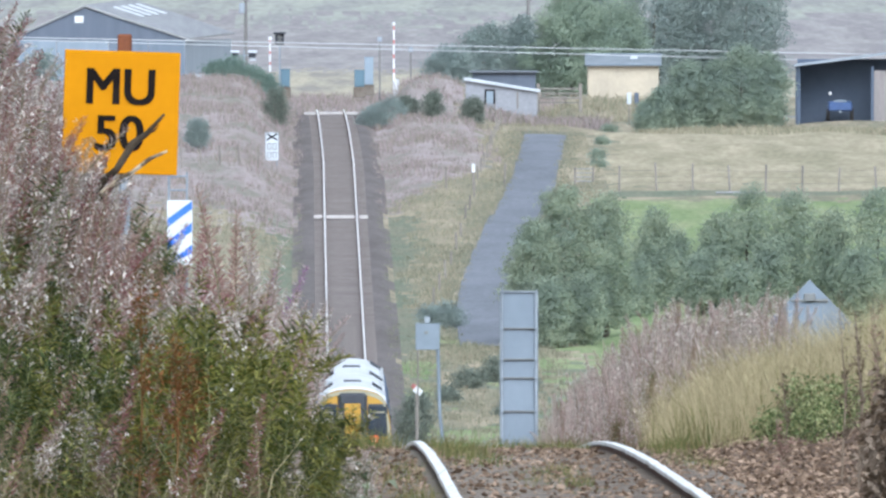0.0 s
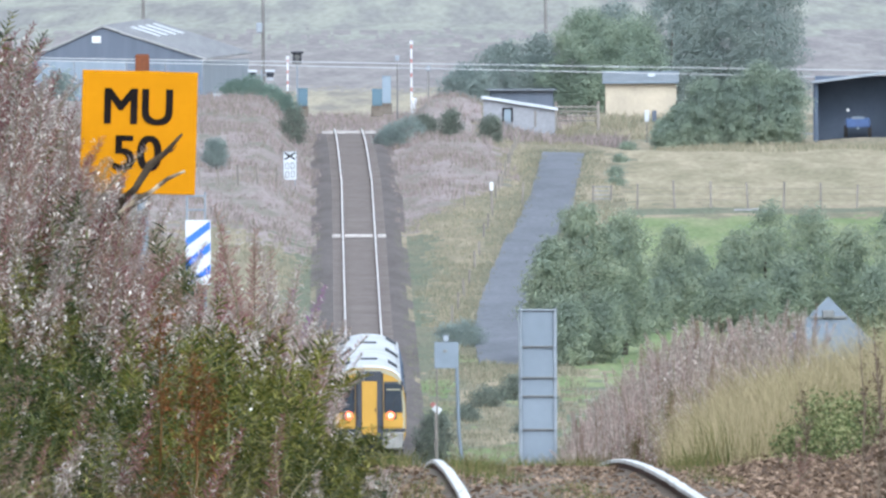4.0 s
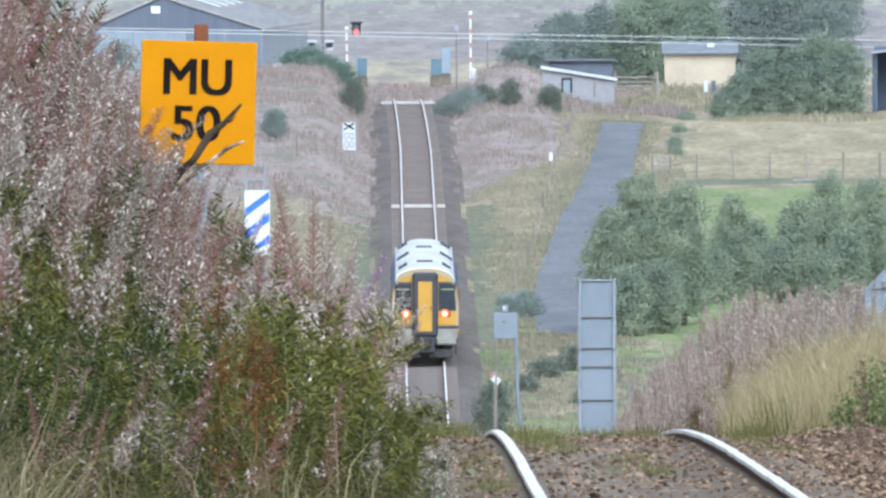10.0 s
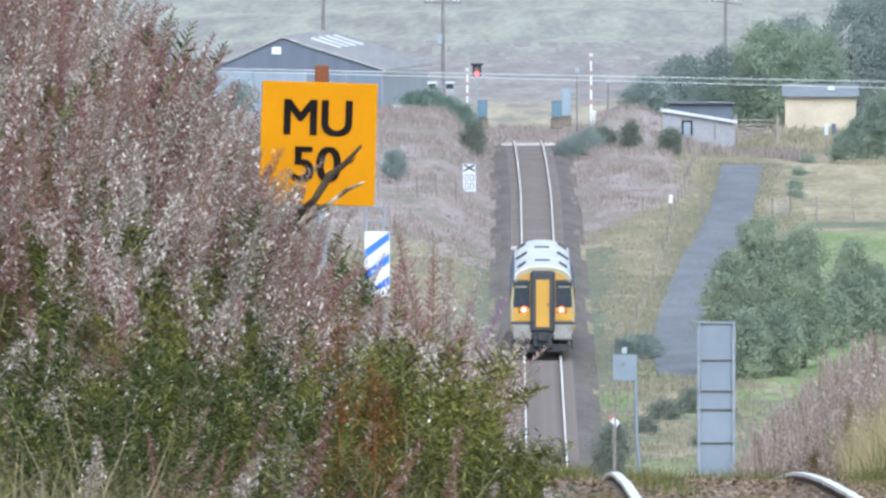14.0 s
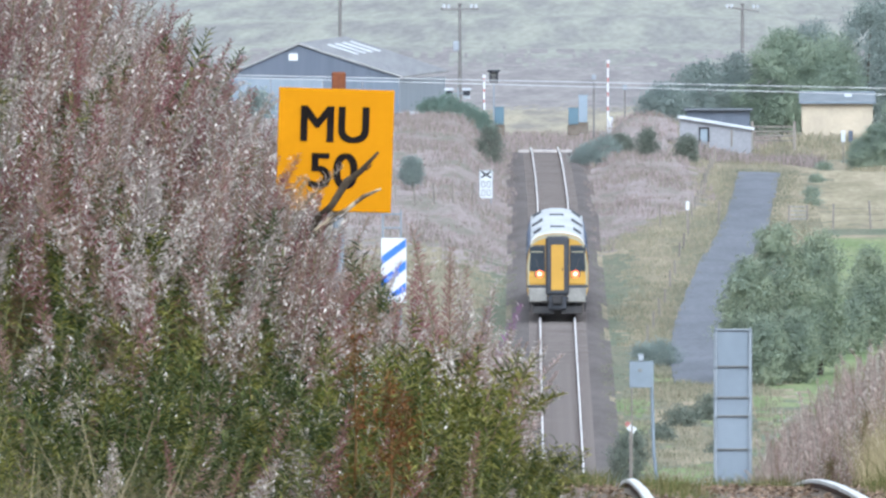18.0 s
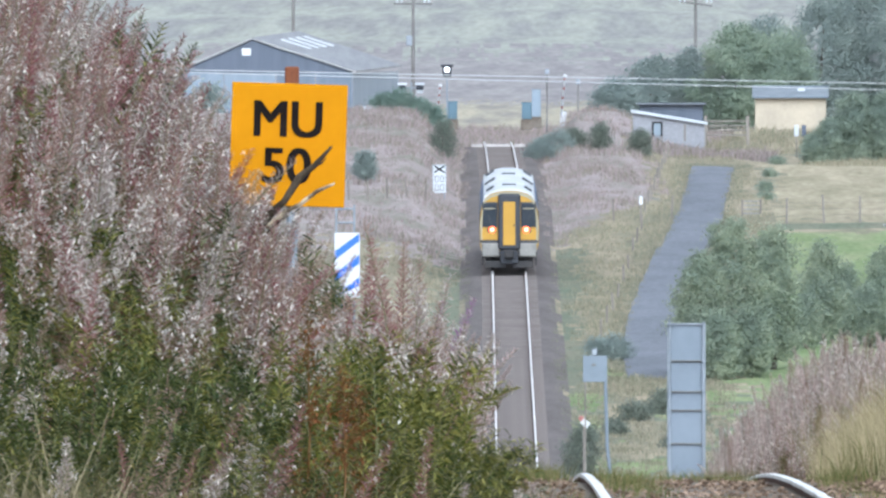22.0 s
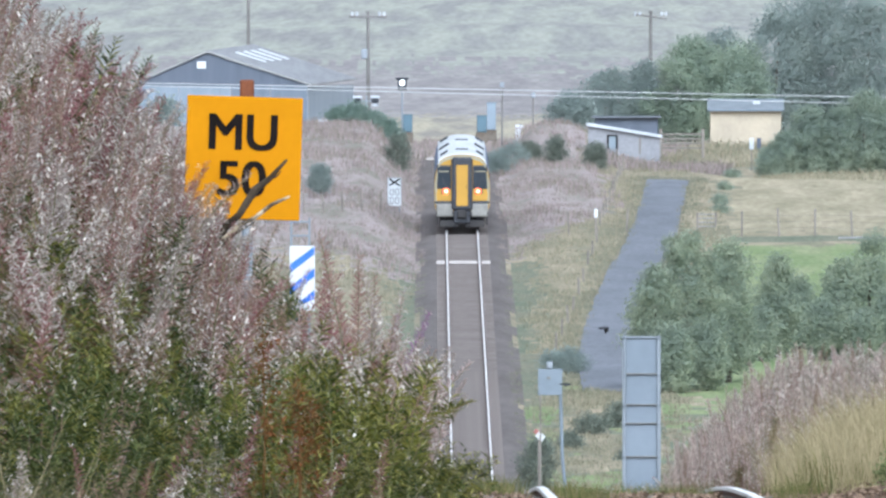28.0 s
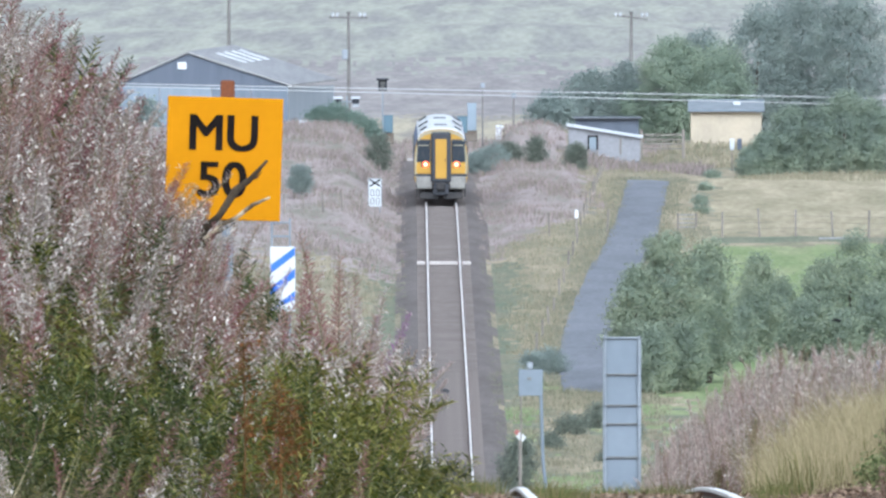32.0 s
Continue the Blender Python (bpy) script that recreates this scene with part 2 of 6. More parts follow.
M = {
    # ground
    "verge": mat("verge_soil_grass", (0.075, 0.065, 0.035), (0.042, 0.055, 0.022), 0.9, 0.95, 0.03, spec=0.06),
    "ballast": mat("ballast_bed", (0.155, 0.102, 0.068), (0.098, 0.066, 0.045), 0.5, 0.95, 0.03, fine=20, spec=0.06),
    # distant track bed: ballast colour greyed to imitate haze
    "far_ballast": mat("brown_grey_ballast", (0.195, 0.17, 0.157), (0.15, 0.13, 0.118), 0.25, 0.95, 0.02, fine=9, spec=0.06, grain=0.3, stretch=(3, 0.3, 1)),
    "bank": mat("dry_pinkish_grass", (0.385, 0.32, 0.30), (0.255, 0.235, 0.19), 0.30, 0.95, 0.08, fine=6, c=(0.35, 0.30, 0.27), spec=0.06, stretch=(2.0, 0.22, 1)),
    "rough": mat("mixed_rough_grass", (0.40, 0.335, 0.235), (0.215, 0.205, 0.14), 0.35, 0.95, 0.05, fine=6, c=(0.305, 0.265, 0.185), spec=0.06, stretch=(1.5, 0.14, 1), grain=0.4),
    "lush": mat("damp_green_grass", (0.165, 0.19, 0.13), (0.235, 0.225, 0.16), 0.2, 0.95, 0.04, spec=0.06, stretch=(3.0, 0.35, 1), grain=0.35),
    "pasture": mat("green_pasture", (0.20, 0.255, 0.115), (0.31, 0.325, 0.18), 0.13, 0.95, 0.04, fine=8, c=(0.245, 0.29, 0.14), spec=0.06, stretch=(3.0, 0.4, 1), grain=0.35),
    "stubble": mat("straw_field", (0.43, 0.365, 0.25), (0.31, 0.275, 0.18), 0.3, 0.95, 0.06, fine=6, stretch=(1.6, 0.14, 1), spec=0.06, grain=0.4),
    "pale": mat("pale_straw_field", (0.46, 0.405, 0.30), (0.31, 0.28, 0.235), 0.16, 0.95, 0.08, fine=6, stretch=(2.4, 0.08, 1), lo=0.42, hi=0.62, spec=0.06, grain=0.35),
    "moor": mat("brown_moor", (0.285, 0.26, 0.25), (0.36, 0.33, 0.31), 0.16, 0.95, 0.05, fine=5, stretch=(2.2, 0.09, 1), lo=0.40, hi=0.62, spec=0.06, grain=0.3),
    "hill": mat("pale_hill_grass", (0.40, 0.395, 0.33), (0.30, 0.29, 0.265), 0.13, 0.95, 0.05, fine=5, stretch=(2.4, 0.07, 1), lo=0.38, hi=0.62, spec=0.06, grain=0.28),
    # road surface lightened and blued beyond plain asphalt to imitate haze
    "road": mat("worn_asphalt", (0.225, 0.23, 0.25), (0.18, 0.185, 0.20), 0.35, 0.9, 0.01, fine=12, spec=0.08, stretch=(1, 0.2, 1)),
    "stone": mat("ballast_stones", (0.36, 0.26, 0.185), (0.085, 0.058, 0.040), 3.0, 0.9, 0.004, island=True, vary=0.85, c=(0.17, 0.115, 0.076), lo=0.1, hi=0.9, spec=0.06),
    "sleeper": mat("weathered_concrete", (0.19, 0.162, 0.132), (0.12, 0.096, 0.076), 2.0, 0.9, 0.004, spec=0.06),
    # matched to the haze-greyed far ballast
    "far_sleeper": mat("brown_grey_sleepers", (0.195, 0.17, 0.158), (0.16, 0.14, 0.128), 0.4, 0.95, spec=0.06),
    "pale_sleeper": mat("pale_concrete", (0.52, 0.48, 0.45), (0.43, 0.39, 0.365), 2.0, 0.85, 0.003),
    # near-white base stands in for sky reflected in the steel; rust mottles it
    "rail": mat("polished_rail_top", (0.92, 0.89, 0.84), (0.50, 0.43, 0.37), 5.0, 0.6, 0.002, 0.2, fine=4, grain=0.2, spec=0.6, lo=0.48, hi=0.78, stretch=(3, 0.35, 3)),
    "rail_side": mat("rusty_rail_web", (0.16, 0.085, 0.055), (0.11, 0.065, 0.05), 3.0, 0.85, 0.002),
    # plants
    "fw_stem": mat("willowherb_stem", (0.20, 0.12, 0.09), (0.15, 0.15, 0.06), 1.0, 0.7, vary=0.8),
    "fw_leaf": mat("willowherb_leaf", (0.050, 0.068, 0.012), (0.285, 0.265, 0.060), 1.5, 0.5, island=True, vary=0.7, spec=0.3, c=(0.130, 0.143, 0.025), leafy=0.32),
    "fw_leaf_y": mat("willowherb_leaf_lime", (0.095, 0.112, 0.020), (0.36, 0.33, 0.085), 1.5, 0.5, island=True, vary=0.7, spec=0.3, c=(0.205, 0.21, 0.04), leafy=0.36),
    "fw_leaf_b": mat("willowherb_leaf_dull", (0.030, 0.052, 0.015), (0.15, 0.168, 0.050), 1.5, 0.5, island=True, vary=0.7, spec=0.3, c=(0.066, 0.092, 0.024), leafy=0.3),
    "fw_pod": mat("willowherb_pods", (0.37, 0.225, 0.19), (0.49, 0.35, 0.285), 1.2, 0.8, island=True, vary=0.6, c=(0.43, 0.28, 0.23), spec=0.05, leafy=0.4),
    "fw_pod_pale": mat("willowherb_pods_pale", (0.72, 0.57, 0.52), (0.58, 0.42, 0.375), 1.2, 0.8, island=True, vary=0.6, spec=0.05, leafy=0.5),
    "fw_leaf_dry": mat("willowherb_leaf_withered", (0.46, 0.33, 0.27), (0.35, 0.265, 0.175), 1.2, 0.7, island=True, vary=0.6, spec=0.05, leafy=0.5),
    "fw_fluff": mat("willowherb_seed_fluff", (0.76, 0.70, 0.63), (0.55, 0.47, 0.405), 1.2, 0.95, island=True, vary=0.7, spec=0.05, leafy=0.35),
    "fw_pod_red": mat("willowherb_pods_red", (0.32, 0.125, 0.13), (0.42, 0.235, 0.225), 1.2, 0.8, island=True, vary=0.6, spec=0.05, leafy=0.4),
    "fw_pod_grey": mat("willowherb_pods_faded", (0.55, 0.46, 0.41), (0.42, 0.325, 0.29), 1.2, 0.8, island=True, vary=0.6, spec=0.05, leafy=0.4),
    "fw_leaf_red": mat("willowherb_leaf_autumn", (0.20, 0.115, 0.068), (0.14, 0.125, 0.05), 1.2, 0.7, island=True, vary=0.6, spec=0.1, leafy=0.3),
    "fw_bloom": mat("willowherb_bloom", (0.32, 0.12, 0.31), (0.28, 0.14, 0.26), 2.0, 0.7),
    "rust": mat("rust_brown_dock", (0.25, 0.105, 0.038), (0.16, 0.11, 0.045), 2.0, 0.8, island=True, vary=0.7, spec=0.06, leafy=0.3),
    "brown_weed": mat("dead_brown_weed", (0.12, 0.085, 0.055), (0.28, 0.22, 0.165), 2.0, 0.85, island=True, vary=0.6, spec=0.05, leafy=0.25),
    "straw": mat("dry_grass_blades", (0.47, 0.385, 0.23), (0.29, 0.25, 0.13), 0.7, 0.8, island=True, vary=0.6, c=(0.395, 0.325, 0.185), spec=0.06, leafy=0.3),
    "greengrass": mat("green_grass_blades", (0.085, 0.105, 0.03), (0.205, 0.175, 0.075), 0.7, 0.8, island=True, vary=0.7, spec=0.06, leafy=0.2),
    "pinkgrass": mat("pink_dry_grass_blades", (0.40, 0.325, 0.31), (0.28, 0.245, 0.195), 0.3, 0.85, island=True, vary=0.5, c=(0.345, 0.29, 0.27), spec=0.06, leafy=0.35),
    "palegrass": mat("pale_dry_grass_blades", (0.40, 0.35, 0.255), (0.275, 0.265, 0.18), 0.3, 0.85, island=True, vary=0.5, spec=0.06, leafy=0.35),
    "shrub": mat("shrub_leaf", (0.11, 0.15, 0.065), (0.20, 0.225, 0.12), 1.0, 0.6, island=True, vary=0.6, spec=0.2, leafy=0.3),
    "bramble": mat("bramble_leaf", (0.115, 0.145, 0.05), (0.34, 0.34, 0.16), 1.0, 0.5, island=True, vary=0.7, c=(0.205, 0.235, 0.095), spec=0.3, leafy=0.35),
    # far trees and bushes: leaf colours paled and greyed to imitate distance haze
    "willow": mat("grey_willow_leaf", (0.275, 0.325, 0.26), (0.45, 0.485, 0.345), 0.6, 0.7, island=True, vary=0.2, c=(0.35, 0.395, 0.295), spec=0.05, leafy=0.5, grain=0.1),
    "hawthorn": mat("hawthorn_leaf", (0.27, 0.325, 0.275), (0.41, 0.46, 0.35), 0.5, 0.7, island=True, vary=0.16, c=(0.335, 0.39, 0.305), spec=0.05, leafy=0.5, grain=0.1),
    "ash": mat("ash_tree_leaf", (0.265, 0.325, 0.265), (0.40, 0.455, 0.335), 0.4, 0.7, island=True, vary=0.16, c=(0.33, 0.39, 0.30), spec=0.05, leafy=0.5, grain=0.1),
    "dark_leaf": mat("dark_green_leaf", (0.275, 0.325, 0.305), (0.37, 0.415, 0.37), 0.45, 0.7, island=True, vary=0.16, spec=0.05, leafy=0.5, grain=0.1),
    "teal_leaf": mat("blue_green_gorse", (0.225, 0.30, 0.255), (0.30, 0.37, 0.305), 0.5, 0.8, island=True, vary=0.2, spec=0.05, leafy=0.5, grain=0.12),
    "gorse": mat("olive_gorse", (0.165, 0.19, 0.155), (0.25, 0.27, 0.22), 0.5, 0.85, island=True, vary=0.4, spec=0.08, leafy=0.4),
    "sallow": mat("sallow_leaf", (0.10, 0.125, 0.07), (0.22, 0.235, 0.155), 1.0, 0.6, island=True, vary=0.6, spec=0.25, leafy=0.3),
    "cream_wall": mat("cream_render", (0.46, 0.395, 0.30), (0.38, 0.33, 0.255), 0.6, 0.9, 0.004, grain=0.14),
    "bark": mat("grey_bark", (0.13, 0.11, 0.09), (0.08, 0.07, 0.055), 2.0, 0.9, 0.01),
    "deadwood": mat("dead_branch", (0.030, 0.022, 0.015), (0.085, 0.066, 0.046), 9.0, 0.9, 0.003, spec=0.05),
    "palewood": mat("bleached_branch", (0.44, 0.36, 0.25), (0.075, 0.055, 0.035), 11.0, 0.9, 0.003, lo=0.42, hi=0.56),
    # made things
    "sign_yellow": mat("amber_sign_paint", (0.53, 0.218, 0.002), (0.48, 0.197, 0.002), 2.0, 0.85, spec=0.02, grain=0.06),
    "black": mat("black_lettering", (0.010, 0.008, 0.007), (0.018, 0.014, 0.012), 5.0, 0.9, grain=0.06, spec=0.02),
    "brown_cap": mat("rusty_brown_post", (0.20, 0.065, 0.025), (0.15, 0.055, 0.025), 5.0, 0.85, 0.002),
    "galv": mat("galvanised_steel", (0.30, 0.325, 0.35), (0.24, 0.262, 0.285), 2.0, 0.6, 0.001, 0.1, grain=0.08),
    "galv_panel": mat("grey_sign_back", (0.205, 0.235, 0.27), (0.172, 0.20, 0.232), 0.8, 0.65, 0.001, 0.05, grain=0.08),
    "white": mat("white_paint", (0.66, 0.66, 0.66), (0.57, 0.57, 0.565), 1.5, 0.6, grain=0.08),
    "blue": mat("blue_stripe", (0.05, 0.15, 0.62), (0.06, 0.17, 0.55), 3.0, 0.5, grain=0.06),
    # red dulled in its base colour to imitate haze over distance
    "hazed_red": mat("sun_faded_red_paint", (0.42, 0.16, 0.14), (0.34, 0.14, 0.125), 3.0, 0.7),
    "cabinet": mat("blue_green_cabinet", (0.115, 0.18, 0.22), (0.10, 0.155, 0.19), 1.0, 0.6, grain=0.06),
    "cabinet_pale": mat("pale_blue_cabinet", (0.25, 0.295, 0.335), (0.22, 0.26, 0.295), 1.0, 0.6, grain=0.06),
    "shed_dark": mat("navy_sheet_cladding", (0.105, 0.12, 0.155), (0.09, 0.105, 0.135), 0.4, 0.6, stretch=(4, 4, 0.2), grain=0.08),
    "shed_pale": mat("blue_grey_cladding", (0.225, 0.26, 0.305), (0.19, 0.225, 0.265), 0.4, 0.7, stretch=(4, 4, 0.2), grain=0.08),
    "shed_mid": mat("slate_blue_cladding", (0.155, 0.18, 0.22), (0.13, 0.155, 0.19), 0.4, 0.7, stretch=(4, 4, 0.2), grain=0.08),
    "slate": mat("blue_grey_slate_roof", (0.235, 0.255, 0.27), (0.195, 0.215, 0.23), 0.8, 0.7, stretch=(2, 2, 1)),
    "dark_roof": mat("dark_sheet_roof", (0.15, 0.16, 0.18), (0.115, 0.125, 0.14), 0.6, 0.8, stretch=(4, 0.3, 1)),
    "shed_roof": mat("weathered_sheet_roof", (0.325, 0.32, 0.315), (0.27, 0.265, 0.265), 0.4, 0.7, stretch=(4, 0.3, 1)),
    # colour lifted above the front cladding to offset the side wall's shade
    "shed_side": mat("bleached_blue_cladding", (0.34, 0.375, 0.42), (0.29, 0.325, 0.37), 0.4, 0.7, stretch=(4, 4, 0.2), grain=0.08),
    "skylight": mat("white_rooflight", (0.66, 0.67, 0.68), (0.56, 0.57, 0.59), 1.0, 0.4, grain=0.06),
    "render_wall": mat("grey_rendered_wall", (0.285, 0.285, 0.30), (0.24, 0.24, 0.255), 0.6, 0.9, 0.005),
    "tin": mat("pale_tin_roof", (0.55, 0.57, 0.59), (0.46, 0.48, 0.50), 0.6, 0.5, grain=0.06),
    # dark sheeting lifted towards blue, imitating haze before the barn
    "barn_dark": mat("dark_barn_sheeting", (0.10, 0.12, 0.16), (0.08, 0.10, 0.135), 0.5, 0.9, grain=0.1),
    "barn_side": mat("brown_barn_boarding", (0.26, 0.23, 0.22), (0.21, 0.19, 0.18), 1.0, 0.9, stretch=(3, 3, 0.3)),
    "wood": mat("weathered_wood", (0.25, 0.22, 0.19), (0.18, 0.16, 0.14), 2.0, 0.9, 0.004, stretch=(2, 2, 0.3)),
    "greywood": mat("silvered_fence_wood", (0.34, 0.335, 0.33), (0.26, 0.255, 0.25), 2.0, 0.9, 0.004, stretch=(2, 2, 0.3)),
    "pole": mat("creosoted_pole", (0.20, 0.19, 0.18), (0.15, 0.14, 0.13), 1.0, 0.9),
    "wire": mat("bright_wire", (0.50, 0.51, 0.51), (0.44, 0.45, 0.45), 1.0, 0.6),
    # train
    "tr_yellow": mat("yellow_cab_paint", (0.46, 0.265, 0.045), (0.41, 0.235, 0.04), 1.0, 0.5, spec=0.2, grain=0.05),
    "tr_cream": mat("cream_cab_brow", (0.37, 0.335, 0.225), (0.31, 0.28, 0.19), 1.0, 0.6, grain=0.08),
    "vergegrass": mat("yellow_green_verge_blades", (0.325, 0.30, 0.225), (0.215, 0.225, 0.16), 0.25, 0.85, island=True, vary=0.5, spec=0.06, leafy=0.35),
    "tussock": mat("bleached_tussock_blades", (0.36, 0.30, 0.18), (0.18, 0.152, 0.08), 0.7, 0.8, island=True, vary=0.7, c=(0.27, 0.222, 0.125), spec=0.06, leafy=0.25),
    "dullstraw": mat("weathered_straw_blades", (0.24, 0.185, 0.10), (0.075, 0.07, 0.03), 0.7, 0.8, island=True, vary=0.7, c=(0.14, 0.115, 0.06), spec=0.06, leafy=0.15),
    "valleygrass": mat("valley_grass_blades", (0.355, 0.31, 0.23), (0.21, 0.21, 0.14), 0.2, 0.85, island=True, vary=0.4, c=(0.28, 0.26, 0.18), spec=0.06, leafy=0.3),
    "tr_grey": mat("dark_grey_gangway", (0.055, 0.058, 0.065), (0.04, 0.042, 0.05), 1.5, 0.7, grain=0.06),
    "tr_white": mat("white_roof_paint", (0.70, 0.70, 0.69), (0.56, 0.56, 0.55), 0.5, 0.6, fine=6, grain=0.06),
    "tr_blue": mat("dark_blue_livery", (0.05, 0.085, 0.19), (0.045, 0.075, 0.17), 0.5, 0.45),
    "tr_skirt": mat("grey_valance", (0.19, 0.19, 0.18), (0.145, 0.14, 0.135), 1.2, 0.7),
    "tr_valance": mat("scuffed_grey_valance", (0.26, 0.25, 0.225), (0.19, 0.18, 0.165), 1.6, 0.7),
    "tr_under": mat("oily_underframe", (0.035, 0.034, 0.035), (0.055, 0.05, 0.048), 2.0, 0.8),
    "glass": mat("dark_cab_glass", (0.028, 0.035, 0.045), (0.035, 0.042, 0.052), 1.0, 0.12, spec=0.5),
    "tail": glow("lit_tail_lamp", (1.0, 0.16, 0.05), 1.6),
    "tail_core": glow("lit_tail_lamp_core", (1.0, 0.55, 0.32), 3.0),
    "lit_red": glow("lit_red_lamp", (1.0, 0.10, 0.09), 2.2),
    "lit_white": glow("lit_white_lamp", (1.0, 1.0, 0.98), 5.0),
    "bird": mat("black_feathers", (0.03, 0.03, 0.035), (0.05, 0.05, 0.055), 6.0, 0.7),
}


# ---- mesh building ----
class Geo:
    """Collects vertices and faces of one mesh."""

    def __init__(self):
        self.v, self.f = [], []

    def add(self, verts, faces):
        k = len(self.v)
        self.v += [tuple(p) for p in verts]
        self.f += [tuple(k + i for i in q) for q in faces]
        return self

    def box(self, cx, cy, cz, sx, sy, sz, c=0.0, m=None):
        """A box by centre and size, with chamfered edges, turned by m."""
        hx, hy, hz = sx / 2, sy / 2, sz / 2
        c = min(c, 0.45 * min(sx, sy, sz)) if c else 0.06 * min(sx, sy, sz)
        bm = bmesh.new()
        for a in (-1, 1):
            for b in (-1, 1):
                for d in (-1, 1):
                    bm.verts.new((a * (hx - c), b * (hy - c), d * hz))
                    bm.verts.new((a * (hx - c), b * hy, d * (hz - c)))
                    bm.verts.new((a * hx, b * (hy - c), d * (hz - c)))
        bmesh.ops.convex_hull(bm, input=bm.verts)
        bmesh.ops.dissolve_limit(bm, angle_limit=0.01, verts=bm.verts, edges=bm.edges)
        bm.verts.index_update()
        t = Matrix.Translation((cx, cy, cz)) @ (m or Matrix())
        self.add([t @ p.co for p in bm.verts], [[p.index for p in q.verts] for q in bm.faces])
        bm.free()
        return self

    def tube(self, path, radii, n=6, caps=True):
        """A round bar along a path of points."""
        path = [Vector(p) for p in path]
        radii = radii if isinstance(radii, (list, tuple)) else [radii] * len(path)
        k = len(self.v)
        for i, p in enumerate(path):
            d = (path[min(i + 1, len(path) - 1)] - path[max(i - 1, 0)]).normalized()
            u = d.cross(Vector((0, 0, 1)) if abs(d.z) < 0.9 else Vector((1, 0, 0))).normalized()
            w = d.cross(u)
            for j in range(n):
                a = 2 * math.pi * j / n
                self.v.append(tuple(p + radii[i] * (math.cos(a) * u + math.sin(a) * w)))
        for i in range(len(path) - 1):
            for j in range(n):
                a, b = k + i * n + j, k + i * n + (j + 1) % n
                self.f.append((a, b, b + n, a + n))
        if caps:
            self.f.append(tuple(range(k + n - 1, k - 1, -1)))
            e = k + (len(path) - 1) * n
            self.f.append(tuple(range(e, e + n)))
        return self

    def leaf(self, base, way, length, width, up=(0, 0, 1), fold=0.25):
        """A folded lance-shaped leaf of two halves."""
        base, way = Vector(base), Vector(way).normalized()
        side = way.cross(Vector(up))
        side = side.normalized() if side.length > 1e-4 else Vector((1, 0, 0))
        nor = side.cross(way)
        mid = base + way * length * 0.45
        tip = base + way * length - nor * length * 0.12
        return self.add([base, mid + side * width / 2 + nor * width * fold, tip, mid - side * width / 2 + nor * width * fold],
                        [(0, 1, 2), (0, 2, 3)])

    def loft(self, rings, closed=True, caps=True):
        """Joins rings of equal length into a skin."""
        k, n = len(self.v), len(rings[0])
        for r in rings:
            self.v += [tuple(p) for p in r]
        for i in range(len(rings) - 1):
            for j in range(n if closed else n - 1):
                a, b = k + i * n + j, k + i * n + (j + 1) % n
                self.f.append((a, b, b + n, a + n))
        if caps:
            self.f.append(tuple(range(k, k + n)))
            e = k + (len(rings) - 1) * n
            self.f.append(tuple(range(e, e + n)))
        return self

    def mesh(self, name, material, smooth=False, tidy=True):
        me = bpy.data.meshes.new(name)
        me.from_pydata(self.v, [], self.f)
        if tidy and len(self.f) < 20000:
            bm = bmesh.new()
            bm.from_mesh(me)
            bmesh.ops.recalc_face_normals(bm, faces=bm.faces)
            bm.to_mesh(me)
            bm.free()
        if smooth:
            me.shade_smooth()
        me.materials.append(M[material])
        return me


def part(name, geo, material, parent=None, label="", at=None, smooth=False, tidy=True):
    """Links a Geo or a mesh as one object, under its thing if one is given."""
    me = geo if isinstance(geo, bpy.types.Mesh) else geo.mesh(name, material, smooth, tidy)
    ob = new(name, me)
    if parent:
        ob.parent = parent
    if at:
        ob.matrix_basis = at
    return tagged(ob, label)


def thing(name, m, label, category, group="", kind=""):
    ob = new(name)
    ob.matrix_basis = m
    ob.empty_display_size = 0.2
    return tagged(ob, label, category, group, kind)


# ---- the lie of the land ----
GRADE = [(-300, 1.0), (0, -1.5), (215, -3.42), (225, -3.51), (255, -3.75), (287, -4.06), (315, -4.43), (340, -4.92), (400, -6.0), (460, -7.2), (1120, -19.4), (1180, -20.2),
         (1240, -20.6), (1300, -20.4), (1375, -19.65), (1560, -16.85), (1750, -13.95), (1860, -12.3), (1950, -11.35), (2020, -10.95),
         (2070, -10.85), (2120, -10.9), (2200, -10.7), (2750, -10.2), (3300, -7.5), (3900, -3.0), (5000, 7.0)]
GY, GZ = [g[0] for g in GRADE], [g[1] for g in GRADE]


def rail_z(y):
    """Height of the rail tops along the line."""
    return EYE + float(np.mean(np.interp([y - 14, y - 7, y, y + 7, y + 14], GY, GZ)))


def rail_x(y):
    return 1.66 - 0.00369 * y - max(0, y - 1860) * 0.0012


def step(a, b, v):
    v = min(1, max(0, (v - a) / (b - a)))
    return v * v * (3 - 2 * v)


def ground_z(x, y):
    s = x - rail_x(y)
    h = (-0.20 - 0.30 * step(1.5, 2.4, abs(s))) * step(2140, 2090, y) + 0.10 * step(340, 300, y)
    if y < 600:
        left = max(0, -s - 2.15)
        h += 0.30 * step(1.5, 2.4, -s)
        h += (min(left, 1.3) * 1.3 + min(6, max(0, left - 1.3)) * 0.45) * step(172, 202, y) * step(340, 260, y)
        h += 0.30 * step(1.5, 2.4, s) * step(205, 262, y) + min(0.75, max(0, s - 1.35) * (0.30 - 0.16 * step(335, 370, y))) * step(252, 305, y) + 0.80 * step(1.3, 1.9, s) * step(335, 380, y) * step(600, 520, y)
